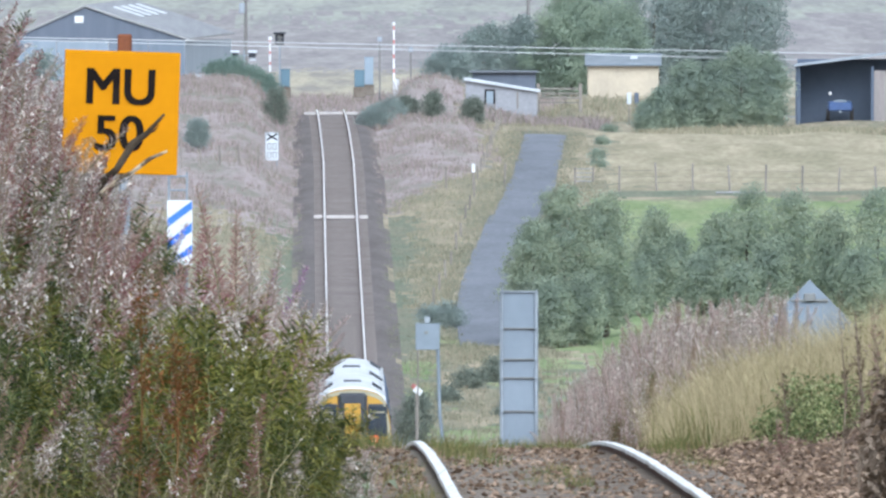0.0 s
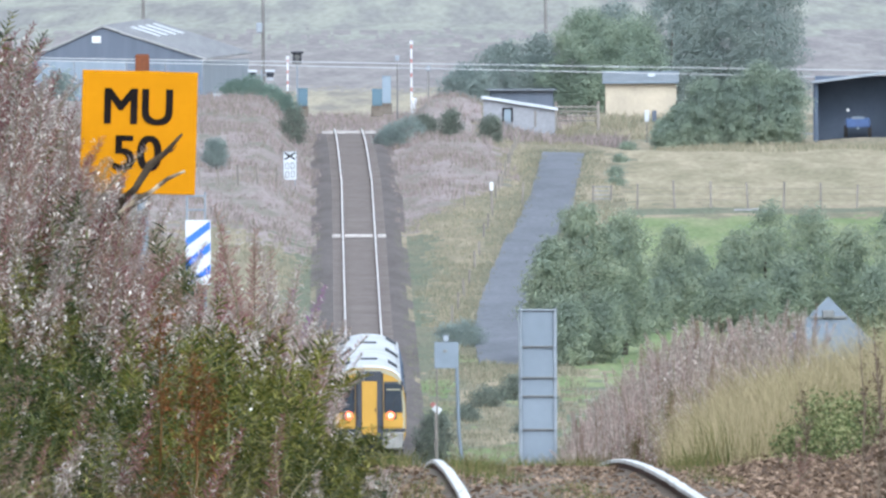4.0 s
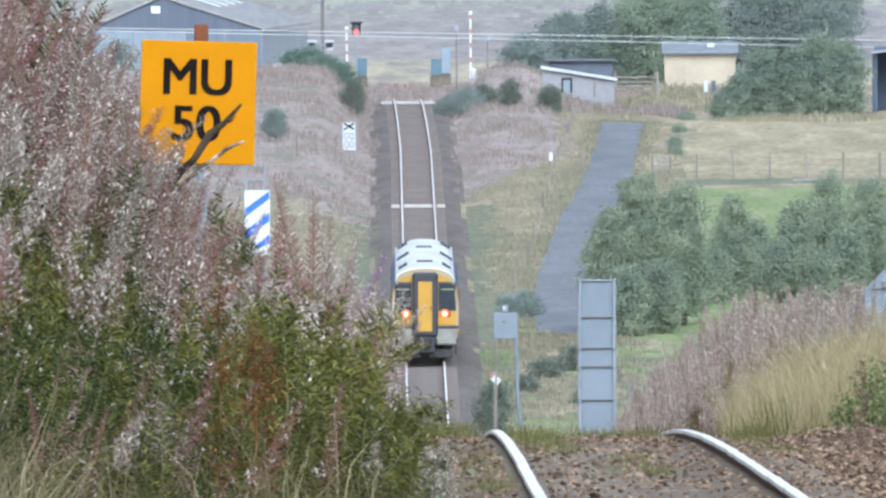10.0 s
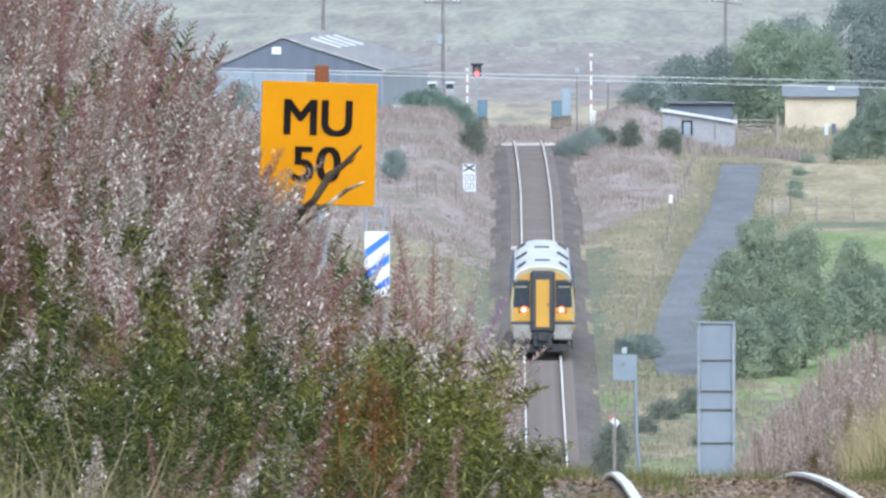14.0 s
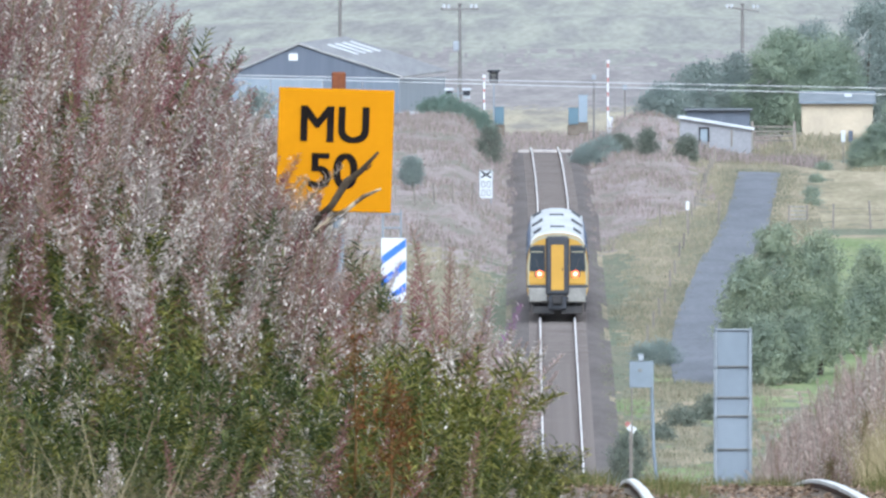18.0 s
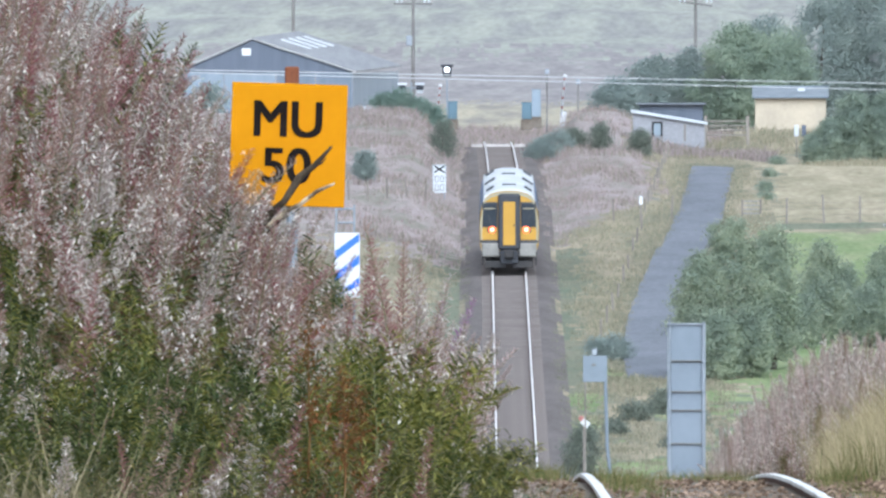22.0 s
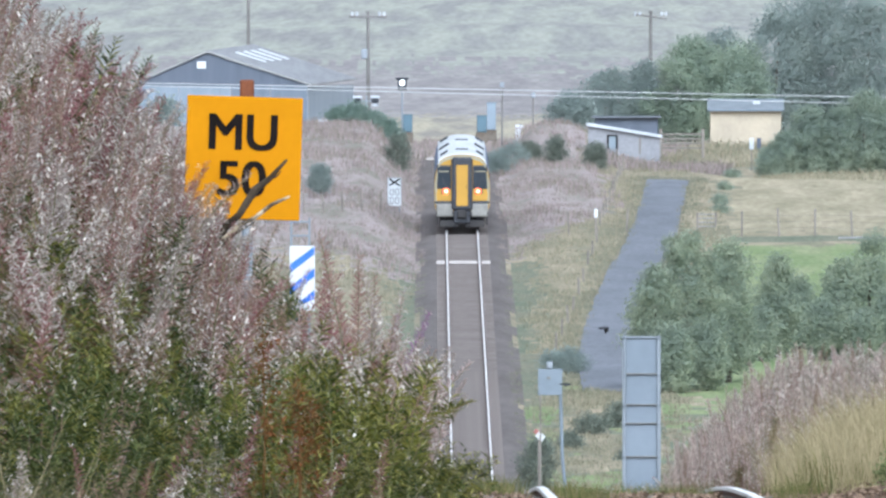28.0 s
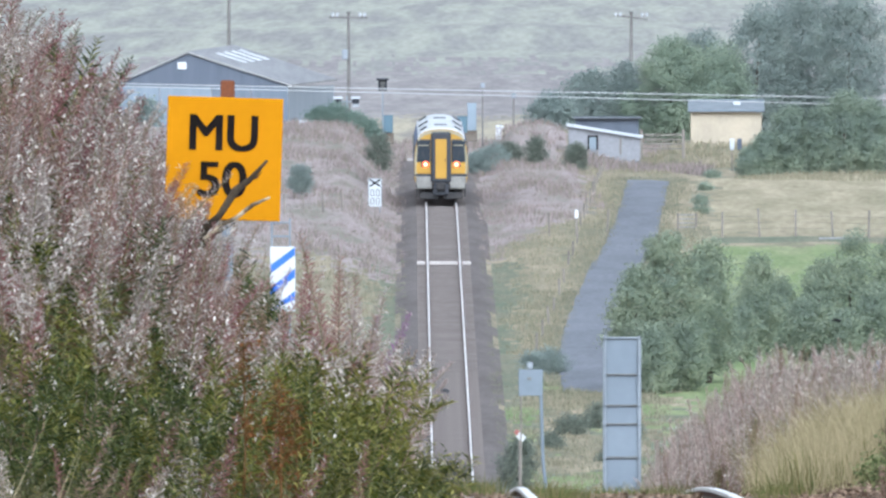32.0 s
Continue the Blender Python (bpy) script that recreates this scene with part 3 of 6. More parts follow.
    far = step(1600, 1960, y) * step(2110, 2070, y)
    if far:
        h += far * 2.2 * step(1.9, 5.2, -s)
        h += far * 0.75 * step(2.0, 4.5, s) * (1 - step(6.0, 9.5, s))
        h += 1.5 * step(2015, 2055, y) * step(2.2, 5.0, s) * (1 - step(7.5, 11, s)) * step(2110, 2070, y)
        h += 0.10 * far * math.sin(y * 0.085 + s * 0.6) * step(2.5, 4, abs(s))
    if 2040 < y < 2084:
        h += 1.0 * step(2042, 2062, y) * step(2083, 2072, y) * step(5.5, 7.8, x) * (1 - step(12, 14, x))
    if y > 1250:
        h += 0.25 * noise.noise((x * 0.25, y * 0.05, 0)) * step(2.4, 6, abs(s))
    if y > 2300:
        h += 0.8 * noise.noise((x * 0.02, y * 0.006, 3)) * step(2300, 2800, y)
    return rail_z(y) + h


ROAD = [(2.3, 1500), (1.55, 1545), (1.65, 1605), (2.3, 1682), (4.05, 1795), (4.7, 1860), (5.5, 1990), (7.2, 2075)]


def road_x(y):
    return float(np.mean(np.interp([y - 40, y - 20, y, y + 20, y + 40], [r[1] for r in ROAD], [r[0] for r in ROAD])))


def zone(x, y):
    """Which ground cover lies at a place."""
    s = x - rail_x(y)
    w = noise.noise((x * 0.3, y * 0.06, 7)) + 1.6 * noise.noise((x * 2.1, y * 0.31, 9))
    if y < 1250:
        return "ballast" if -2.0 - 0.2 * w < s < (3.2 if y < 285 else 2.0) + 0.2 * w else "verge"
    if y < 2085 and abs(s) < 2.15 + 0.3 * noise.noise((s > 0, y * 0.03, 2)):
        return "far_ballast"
    if 2085 <= y < 2100:
        return "road"
    if y < 2085 and s < 7.5 + w and y > (1735 + 25 * w if s < 0 else 1768 + 15 * (s - 2) + 14 * w):
        return "bank"
    if y < 2085 and x > road_x(y) + 3.2 + 1.2 * w:
        return "stubble" if 1822 + 4 * w < y < 2010 else ("pasture" if y < 1800 + 6 * w else "lush" if 1811 < y < 1818.5 else "rough")
    if y < 2085:
        damp = noise.noise((x * 0.55, y * 0.045, 21)) + 0.16 * w
        if y < 1550 and s > 2.2 and damp > 0.12:
            return "pasture" if damp > 0.3 else "lush"
        return "lush" if 2.2 < abs(s) < 3.4 + w and 1500 < y < 1760 else "rough"
    if y < 2180 + 20 * w:
        return "bank" if s < 9 else "rough"
    if y < 2500 + 60 * w:
        return "pale"
    return "moor" if y < 3080 + 150 * w else "hill"


def build_ground():
    fine = [round(-6 + 0.25 * i, 2) for i in range(49)]
    mid = [round(6.6 + 0.6 * i, 2) for i in range(45)]
    out = [36, 42, 50, 65, 90, 150, 300, 700, 1500, 2600]
    cols = [-c for c in reversed(mid + out)] + fine + mid + out
    rows = ([-60 + 15 * i for i in range(14)] + [150 + 3 * i for i in range(90)] + [420 + 20 * i for i in range(44)]
            + [1300 + 2.5 * i for i in range(328)] + [2120 + 8 * i for i in range(110)] + [3000 + 40 * i for i in range(49)])
    verts, faces, kinds = [], [], []
    names = ["lush", "ballast", "verge", "far_ballast", "road", "bank", "stubble", "pasture", "rough", "pale", "moor", "hill"]
    for y in rows:
        cx = rail_x(y)
        for c in cols:
            verts.append((cx + c, y, ground_z(cx + c, y)))
    n = len(cols)
    for i in range(len(rows) - 1):
        for j in range(n - 1):
            a = i * n + j
            faces.append((a, a + 1, a + n + 1, a + n))
            y = (rows[i] + rows[i + 1]) / 2
            kinds.append(names.index(zone(rail_x(y) + (cols[j] + cols[j + 1]) / 2, y)))
    me = bpy.data.meshes.new("ground")
    me.from_pydata(verts, [], faces)
    for k in names:
        me.materials.append(M[k])
    me.polygons.foreach_set("material_index", kinds)
    me.shade_smooth()
    tagged(new("ground", me), "valley floor and hillside of dry grass, pasture and moor", "ground", kind="structure")


build_ground()


def build_road():
    g = Geo()
    ys = [1533 + 6 * i for i in range(75)]
    g.loft([[(road_x(y) + e + (0.06 * noise.noise((y * 0.1, k, 0))), y, ground_z(road_x(y) + e, y) + up) for k, (e, up) in
             enumerate(((-1.12, -0.2), (-1.1, 0.10), (0, 0.14), (1.1, 0.10), (1.12, -0.2)))] for y in ys], closed=False, caps=False)
    tagged(part("road", g, "road", tidy=False), "narrow blue-grey asphalt farm road climbing beside the railway", "road", kind="structure")


build_road()


# ---- the railway line ----
def build_rail(side):
    ys = [60 + 6 * i for i in range(23)] + [198 + 1.5 * i for i in range(140)] + [410 + 25 * i for i in range(36)] + [1310 + 8 * i for i in range(98)]
    rail = thing("rail", pose(0, 0, 0), "polished steel rail, its head coloured white for reflected sky", "rail", "running rails", "structure")
    for name, prof, m in (("rail_head", [(-0.036, -0.03), (-0.036, -0.004), (-0.028, 0), (0.028, 0), (0.036, -0.004), (0.036, -0.03)], "rail"),
                          ("rail_web", [(-0.075, -0.16), (-0.075, -0.145), (-0.012, -0.125), (-0.012, -0.032), (0.012, -0.032), (0.012, -0.125),
                                        (0.075, -0.145), (0.075, -0.16)], "rail_side")):
        g = Geo()
        rings = []
        for y in ys:
            cx = rail_x(y) + side * 0.753
            wob = 0.006 * noise.noise((y * 0.09, side, 0)) + 0.007 * noise.noise((y * 0.31, side, 5)) * step(420, 340, y)
            rings.append([(cx + wob + p, y, rail_z(y) + q + 0.5 * wob) for p, q in prof])
        part(name, g.loft(rings), m, rail, tidy=False)


build_rail(-1)
build_rail(1)


def build_sleepers():
    near = thing("sleepers", pose(0, 0, 0), "weathered grey sleepers half buried in brown ballast", "sleepers", kind="structure")
    me = Geo().box(0, 0, 0, 2.5, 0.26, 0.18, 0.02).mesh("sleeper", "sleeper")
    for i in range(170):
        y = 198 + 0.65 * i
        part("sleeper", me, "", near, at=pose(rail_x(y), y, rail_z(y) - 0.175 + 0.015 * random.random(), 0, 0, random.uniform(-1, 1)))
    # up the far slope: the nearer ones singly, the rest joined
    top = [(-1.25, -0.13, -0.1), (1.25, -0.13, -0.1), (1.25, -0.12, 0), (-1.25, -0.12, 0), (1.25, 0.13, 0), (-1.25, 0.13, 0)]
    faces = [(0, 1, 2, 3), (3, 2, 4, 5)]
    slope = thing("slope_sleepers", pose(0, 0, 0), "grey-brown sleepers at the foot of the climbing track", "sleepers", kind="structure")
    me = Geo().add(top, faces).mesh("sleeper", "far_sleeper")
    g = Geo()
    for i in range(1080):
        y = 1360 + 0.65 * i
        x, z = rail_x(y), rail_z(y) - 0.185 + 0.012 * random.random()
        if i < 300:
            part("sleeper", me, "", slope, at=pose(x, y, z))
        else:
            g.add([(x + a, y + b, z + c) for a, b, c in top], faces)
    far = part("far_sleepers", g, "far_sleeper", tidy=False)
    tagged(far, "grey-brown sleepers along the climbing track", "sleepers", kind="stuff")
    for y, w in ((1743, 2.65), (2056, 3.1)):
        pale = thing("crossing_timber", pose(rail_x(y), y, rail_z(y)), "pale cross timber laid in three lengths across the rails", "timber", "pale timbers")
        for cx, sx in ((-w / 4 - 0.40, w / 2 - 0.92), (0, 1.34), (w / 4 + 0.40, w / 2 - 0.92)):
            part("timber", Geo().box(cx, 0, -0.05, sx, 0.3, 0.16, 0.02), "pale_sleeper", pale)


build_sleepers()


def build_ballast():
    """Loose stones over the crest in front of the camera."""
    rnd = random.Random(5)
    shapes = []
    for k in range(10):
        bm = bmesh.new()
        for _ in range(7):
            v = Vector((rnd.uniform(-1, 1), rnd.uniform(-1, 1), rnd.uniform(-1, 1))).normalized() * rnd.uniform(0.42, 0.62)
            bm.verts.new((v.x, v.y * 0.8, v.z * rnd.uniform(0.35, 0.7)))
        r = bmesh.ops.convex_hull(bm, input=bm.verts)
        bmesh.ops.delete(bm, geom=[v for v in bm.verts if not v.link_faces], context="VERTS")
        bm.verts.index_update()
        shapes.append((np.array([tuple(v.co) for v in bm.verts]), [[v.index for v in f.verts] for f in bm.faces]))
        bm.free()
    g = Geo()
    for i in range(34000):
        y = 196 + 130 * rnd.random() ** 1.15
        s = rnd.uniform(-2.5, 3.3)
        if abs(abs(s) - 0.753) < 0.10 or (abs(s) < 0.62 and y < 250 and rnd.random() < 0.3):
            continue
        size = rnd.uniform(0.022, 0.058) * (1.6 if rnd.random() < 0.06 else 1)
        vs, fs = shapes[rnd.randrange(10)]
        a = rnd.uniform(0, 6.28)
        ca, sa = math.cos(a) * size, math.sin(a) * size
        x = rail_x(y) + s
        z = ground_z(x, y) + 0.005 + 0.045 * rnd.random() ** 2 + 0.03 * noise.noise((x * 1.5, y * 0.25, 1))
        k = len(g.v)
        g.v += [(x + v[0] * ca - v[1] * sa, y + v[0] * sa + v[1] * ca, z + v[2] * size) for v in vs]
        g.f += [tuple(k + j for j in f) for f in fs]
    tagged(part("ballast_stones", g, "stone", tidy=False), "loose reddish-brown ballast stones heaped between and beside the rails", "ballast", kind="stuff")


build_ballast()


# ---- the train ----
def build_train():
    train = thing("train", pose(rail_x(1307), 1307, rail_z(1307)), "two-car diesel train with yellow end and white roof, tail lamps lit", "train")
    lower = [(1.26, 0.95), (1.34, 1.25), (1.36, 1.9), (1.345, 2.35)]
    upper = [(1.345, 2.35), (1.30, 2.75), (1.23, 3.12), (1.12, 3.36)]
    roof = [(1.12, 3.36), (0.98, 3.52), (0.78, 3.64), (0.52, 3.73), (0.24, 3.78)]

    def skin(side_profile, y0, y1):
        pts = side_profile + [(-a, b) for a, b in reversed(side_profile)]
        return Geo().loft([[(a, y, b) for a, b in pts] for y in (y0, y1)])

    wheel_me = Geo().loft([[(x, 0.42 * r * math.cos(a), 0.42 + 0.42 * r * math.sin(a)) for a in [k * math.pi / 9 for k in range(18)]]
                           for x, r in ((-0.07, 1.06), (-0.035, 1.06), (-0.03, 1.0), (0.07, 0.98))]).mesh("wheel", "tr_under", True)
    for car, y0 in enumerate((0.0, 23.4)):
        y1 = y0 + 22.9
        c = new("carriage")
        c.parent, c.empty_display_size = train, 0.3
        part("body", skin(lower, y0 + 0.18, y1), "tr_blue", c)
        part("window_band", skin(upper, y0 + 0.18, y1), "tr_blue", c)
        part("roof", skin(roof, y0 + 0.10, y1), "tr_white", c, "white-painted roof, grimed along its edges", smooth=False)
        for sx in (-1, 1):
            part("cantrail", Geo().loft([[(sx * 1.10, y, 3.31), (sx * 1.16, y, 3.33), (sx * 1.15, y, 3.42), (sx * 1.08, y, 3.46)]
                                         for y in (y0 + 0.1, y1)]), "tr_white", c)
            for k in range(9):
                part("side_window", Geo().box(sx * 1.325, y0 + 3.2 + 2.2 * k, 2.35, 0.05, 1.5, 0.8, 0.02), "glass", c)
            part("side_valance", Geo().box(sx * 1.22, (y0 + y1) / 2, 0.72, 0.06, 17.0, 0.5, 0.02), "tr_skirt", c)
        # roof vents, grilles and a pair of gap panels
        part("roof_vent", Geo().box(0, y0 + 9.5, 3.785, 0.62, 1.6, 0.06, 0.02), "tr_grey", c)
        for sx in (-1, 1):
            # second car's front pair is dark to imitate the shaded car gap
            for yy, ln, wd in (((y0 + 9.0, 3.0, 0.40),) if car == 0 else ((y0 + 1.6, 2.6, 0.56), (y0 + 19.0, 3.0, 0.45))):
                m = Matrix.Rotation(sx * radians(33), 4, "Y")
                part("roof_grille", Geo().box(sx * 0.87, yy, 3.615, wd, ln, 0.05, 0.015, m), "tr_grey", c, "dark panel at the roof edge, for grilles and the car gap")
        for yy in (y0 + 4.0, y1 - 4.0):
            b = part("bogie", Geo().box(0, yy, 0.62, 2.2, 3.2, 0.26, 0.05), "tr_under", c)
            for sx in (-1, 1):
                for dy in (-1.3, 1.3):
                    part("wheel", wheel_me, "", b, at=pose(sx * 0.753, yy + dy, 0))
        part("underframe", Geo().box(0, (y0 + y1) / 2, 0.68, 2.2, 13.5, 0.55, 0.08), "tr_under", c)
        part("end_beam", Geo().box(0, y0 + 0.5, 0.86, 2.5, 1.2, 0.2, 0.03), "tr_under", c)
    # gangway between the cars
    part("corridor_bellows", Geo().box(0, 23.15, 2.3, 1.2, 0.55, 2.5, 0.05), "tr_grey", train)
    # the yellow end
    cab = new("cab_end")
    cab.parent, cab.empty_display_size = train, 0.3
    ring = lower + upper[1:] + roof[1:]
    ring = ring + [(-a, b) for a, b in reversed(ring)]
    g = Geo()
    g.loft([[(a, 0.20, b) for a, b in ring], [(a * 0.985, 0.05, 0.95 + (b - 0.95) * 0.995) for a, b in ring],
            [(a * 0.94, 0.0, 0.95 + (b - 0.95) * 0.975) for a, b in ring]])
    part("end_panel", g, "tr_yellow", cab, "bright yellow end panel")
    arch = [(1.18, 3.20), (1.05, 3.43), (0.86, 3.57), (0.55, 3.67), (0.2, 3.715)]
    arch = arch + [(-a, b) for a, b in reversed(arch)]
    g = Geo()
    g.loft([[(a, y, b) for a, b in arch] + [(a * 1.0, y, b + 0.075) for a, b in reversed(arch)] for y in (-0.05, 0.25)])
    part("roof_lip", g, "tr_white", cab)
    for sx in (-1, 1):
        part("end_window", Geo().box(sx * 0.885, -0.012, 2.60, 0.62, 0.05, 1.02, 0.05), "glass", cab, "dark windscreen")
        part("window_surround", Geo().box(sx * 0.875, 0.008, 2.62, 0.70, 0.05, 1.16, 0.06), "tr_grey", cab)
        part("window_visor", Geo().box(sx * 0.885, -0.042, 2.90, 0.50, 0.012, 0.045, 0.005), "tr_cream", cab)
        part("wiper", Geo().tube([(sx * 0.75, -0.05, 2.0), (sx * 0.95, -0.055, 2.6)], 0.014, 5), "tr_under", cab)
        part("corner_post", Geo().tube([(sx * 1.25, 0.02, 1.3), (sx * 1.27, 0.02, 2.3), (sx * 1.12, 0.03, 3.2)], [0.06, 0.055, 0.05], 8), "tr_cream", cab)
        lamp = part("lamp_cluster", Geo().box(sx * 0.80, -0.03, 1.92, 0.40, 0.06, 0.22, 0.04), "tr_grey", cab)
        # glowing disc wider than the lens; its rim imitates the lamp's halo
        part("tail_lamp", Geo().loft([[(sx * 0.775 + r * math.cos(a), y, 1.94 + r * math.sin(a)) for a in [k * math.pi / 8 for k in range(16)]]
                                      for y, r in ((-0.03, 0.155), (-0.07, 0.155), (-0.085, 0.13))]), "tail", lamp, "red tail lamp, lit")
        part("lamp_core", Geo().loft([[(sx * 0.775 + r * math.cos(a), y, 1.94 + r * math.sin(a)) for a in [k * math.pi / 8 for k in range(16)]]
                                      for y, r in ((-0.083, 0.075), (-0.095, 0.065))]), "tail_core", lamp)
        part("lower_panel", Geo().box(sx * 0.86, 0.0, 1.70, 0.86, 0.06, 0.40, 0.05), "tr_yellow", cab)
        part("dark_band", Geo().box(sx * 0.88, -0.015, 1.40, 0.90, 0.08, 0.13, 0.03), "tr_grey", cab)
        part("end_valance", Geo().box(sx * 0.84, -0.04, 1.02, 0.84, 0.14, 0.64, 0.08), "tr_valance", cab, "scuffed grey valance")
        part("snow_plough", Geo().box(sx * 0.62, 0.10, 0.36, 0.95, 0.10, 0.34, 0.04), "tr_under", cab)
        part("side_step", Geo().box(sx * 1.20, 0.25, 0.60, 0.10, 0.4, 0.62, 0.03), "tr_under", cab)
        part("air_pipe", Geo().tube([(sx * 0.36, -0.06, 1.0), (sx * 0.38, -0.16, 0.8), (sx * 0.33, -0.10, 0.6)], 0.03, 6), "tr_under", cab)
    brow = [(1.17, 3.08), (1.08, 3.36), (0.86, 3.52), (0.55, 3.62), (0.2, 3.67)]
    brow = brow + [(-a, b) for a, b in reversed(brow)]
    part("brow", Geo().loft([[(a, yy, b) for a, b in brow] + [(a * 0.985, yy, b - 0.13) for a, b in reversed(brow)] for yy in (-0.022, 0.1)]), "tr_cream", cab, "narrow cream brow over the cab windows")
    part("gangway_surround", Geo().box(0, -0.11, 2.30, 1.02, 0.26, 2.56, 0.10), "tr_grey", cab, "dark grey gangway surround")
    part("gangway_door", Geo().box(0, -0.245, 2.22, 0.56, 0.05, 1.98, 0.03), "tr_yellow", cab, "yellow gangway door")
    part("door_handle", Geo().box(0.22, -0.28, 2.15, 0.04, 0.04, 0.16, 0.01), "tr_under", cab)
    part("coupler", Geo().box(0, -0.22, 0.84, 0.46, 0.5, 0.40, 0.06), "tr_under", cab, "dark coupler head")
    part("coupler_box", Geo().box(0, -0.06, 0.70, 0.80, 0.2, 0.62, 0.05), "tr_grey", cab)
    return train


train = build_train()


# ---- lineside signs beside the camera's bank ----
def text_mesh(words, size, bold):
    cu = bpy.data.curves.new("lettering", "FONT")
    cu.body, cu.size, cu.offset, cu.extrude = words, size, bold, 0.002
    cu.align_x, cu.align_y = "CENTER", "CENTER"
    ob = new("lettering", cu)
    bpy.context.view_layer.update()
    me = bpy.data.meshes.new_from_object(ob.evaluated_get(bpy.context.evaluated_depsgraph_get()))
    bpy.data.objects.remove(ob)
    me.materials.clear()
    return me


def stretched(me, width, height, material):
    """Centres a flat lettering mesh and brings it to a width and height, standing upright."""
    xs, ys = [v.co.x for v in me.vertices], [v.co.y for v in me.vertices]
    kx, ky = width / (max(xs) - min(xs)), height / (max(ys) - min(ys))
    mx, my = (max(xs) + min(xs)) / 2, (max(ys) + min(ys)) / 2
    for v in me.vertices:
        v.co = ((v.co.x - mx) * kx, -v.co.z, (v.co.y - my) * ky)
    bold = Geo()
    for k, (dx, dz) in enumerate(((-0.0065, -0.003), (0.0065, -0.003), (0, 0), (-0.0065, 0.003), (0.0065, 0.003))):
        bold.add([(v.co.x + dx, v.co.y - 0.0002 * k, v.co.z + dz) for v in me.vertices], [tuple(f.vertices) for f in me.polygons])
    return bold.mesh("lettering", material, tidy=False)


def build_speed_board():
    x, y = -1.770, 205.0
    base = ground_z(x, y)
    sign = thing("speed_board", pose(x, y, base, 0, 0, 0), "amber square speed board lettered MU 50 on a grey post", "sign")
    up = 18.915 - base
    tilt = Matrix.Translation((0, 0, up)) @ Matrix.Rotation(radians(1.75), 4, "Y")
    part("board", Geo().box(0, 0, 0, 0.636, 0.012, 0.675, 0.004), "sign_yellow", sign, "amber board with black letters", at=tilt)
    for words, cz, w, h in (("MU", 0.141, 0.378, 0.198), ("50", -0.114, 0.270, 0.196)):
        part("lettering", stretched(text_mesh(words, 0.25, 0.0), w - 0.013, h - 0.006, "black"), "", sign,
             at=tilt @ Matrix.Translation((-0.005 if words == "MU" else -0.006, -0.0095, cz)))
    part("post", Geo().tube([(0.02, 0.045, -0.3), (0.02, 0.045, up + 0.30)], 0.032, 10), "galv", sign)
    part("post_cap", Geo().box(0.02, 0.045, up + 0.36, 0.078, 0.06, 0.14, 0.008), "brown_cap", sign, "rusty brown post top")
    for cz in (-0.2, 0.2):
        part("clamp", Geo().box(0.02, 0.03, up + cz, 0.14, 0.05, 0.04, 0.005), "galv", sign)


build_speed_board()


def build_marker_board():
    """Striped marker and its ladder-like stand, seen through the weeds."""
    x, y = -2.435, 345.0
    base = ground_z(x, y)
    m = thing("marker_board", pose(x, y, base), "narrow white marker board with blue diagonal stripes", "sign")
    top = 20 - (355 + 150) * 345 / 66000 - base
    part("board", Geo().box(0, 0, top - 0.30, 0.235, 0.012, 0.60, 0.004), "white", m)
    for k in range(3):
        z = top - 0.66 + 0.205 * k
        g = Geo()
        g.add([(-0.112, -0.010, z), (0.112, -0.010, z + 0.17), (0.112, -0.010, z + 0.25), (-0.112, -0.010, z + 0.08)], [(0, 1, 2, 3)])
        g.v = [(a, b, min(max(c, top - 0.595), top - 0.005)) for a, b, c in g.v]
        part("stripe", g, "blue", m)
    part("post", Geo().tube([(0, 0.05, -0.3), (0, 0.05, top - 0.1)], 0.03, 8), "galv", m)
    lad = thing("signal_ladder", pose(x - 0.06, y + 6, base), "grey steel ladder stand behind the marker board", "ladder")
    h = 20 - (305 + 150) * 351 / 66000 - base
    for sx in (-0.085, 0.085):
        part("stile", Geo().tube([(sx, 0, -0.2), (sx, 0, h)], 0.012, 6), "galv", lad)
    for k in range(14):
        part("rung", Geo().tube([(-0.085, 0, h - 0.04 - 0.13 * k), (0.085, 0, h - 0.04 - 0.13 * k)], 0.010, 5), "galv", lad)


build_marker_board()


def build_tall_panel():
    x, y = 1.06, 520.0
    k = y / 66000
    base = ground_z(x, y)
    p = thing("tall_panel", pose(x, y, base), "tall narrow grey sign back, ribbed and bolted to two posts", "sign")
    top = 20 - (515 + 150) * k - base
    w = 0.535
    part("panel", Geo().box(0, 0.02, top - 1.15, w - 0.04, 0.01, 2.3, 0.003), "galv_panel", p)
    for sx in (-1, 1):
        part("post", Geo().tube([(sx * (w / 2 - 0.03), -0.035, -0.3), (sx * (w / 2 - 0.03), -0.035, top + 0.012)], 0.020, 8), "galv", p)
        part("edge_rim", Geo().box(sx * (w / 2 - 0.005), 0, top - 1.15, 0.012, 0.05, 2.3, 0.003), "galv", p)
    for z in (0.012, 0.525, 0.955, 1.215, 1.68):
        # lower ribs coloured darker to imitate the shadow under each one
        part("rib", Geo().box(0, -0.005, top - z, w - 0.03, 0.035, 0.022, 0.004), "galv" if z < 0.1 else "tr_skirt", p)
        for sx in (-1, 1):
            part("clip", Geo().box(sx * (w / 2 - 0.03), -0.068, top - z, 0.036, 0.02, 0.032, 0.005), "galv", p)


build_tall_panel()


def build_diamond_sign():
    x, y = 4.13, 420.0
    base = ground_z(x, y)
    apex = 20 - (495 + 150) * y / 66000 - base
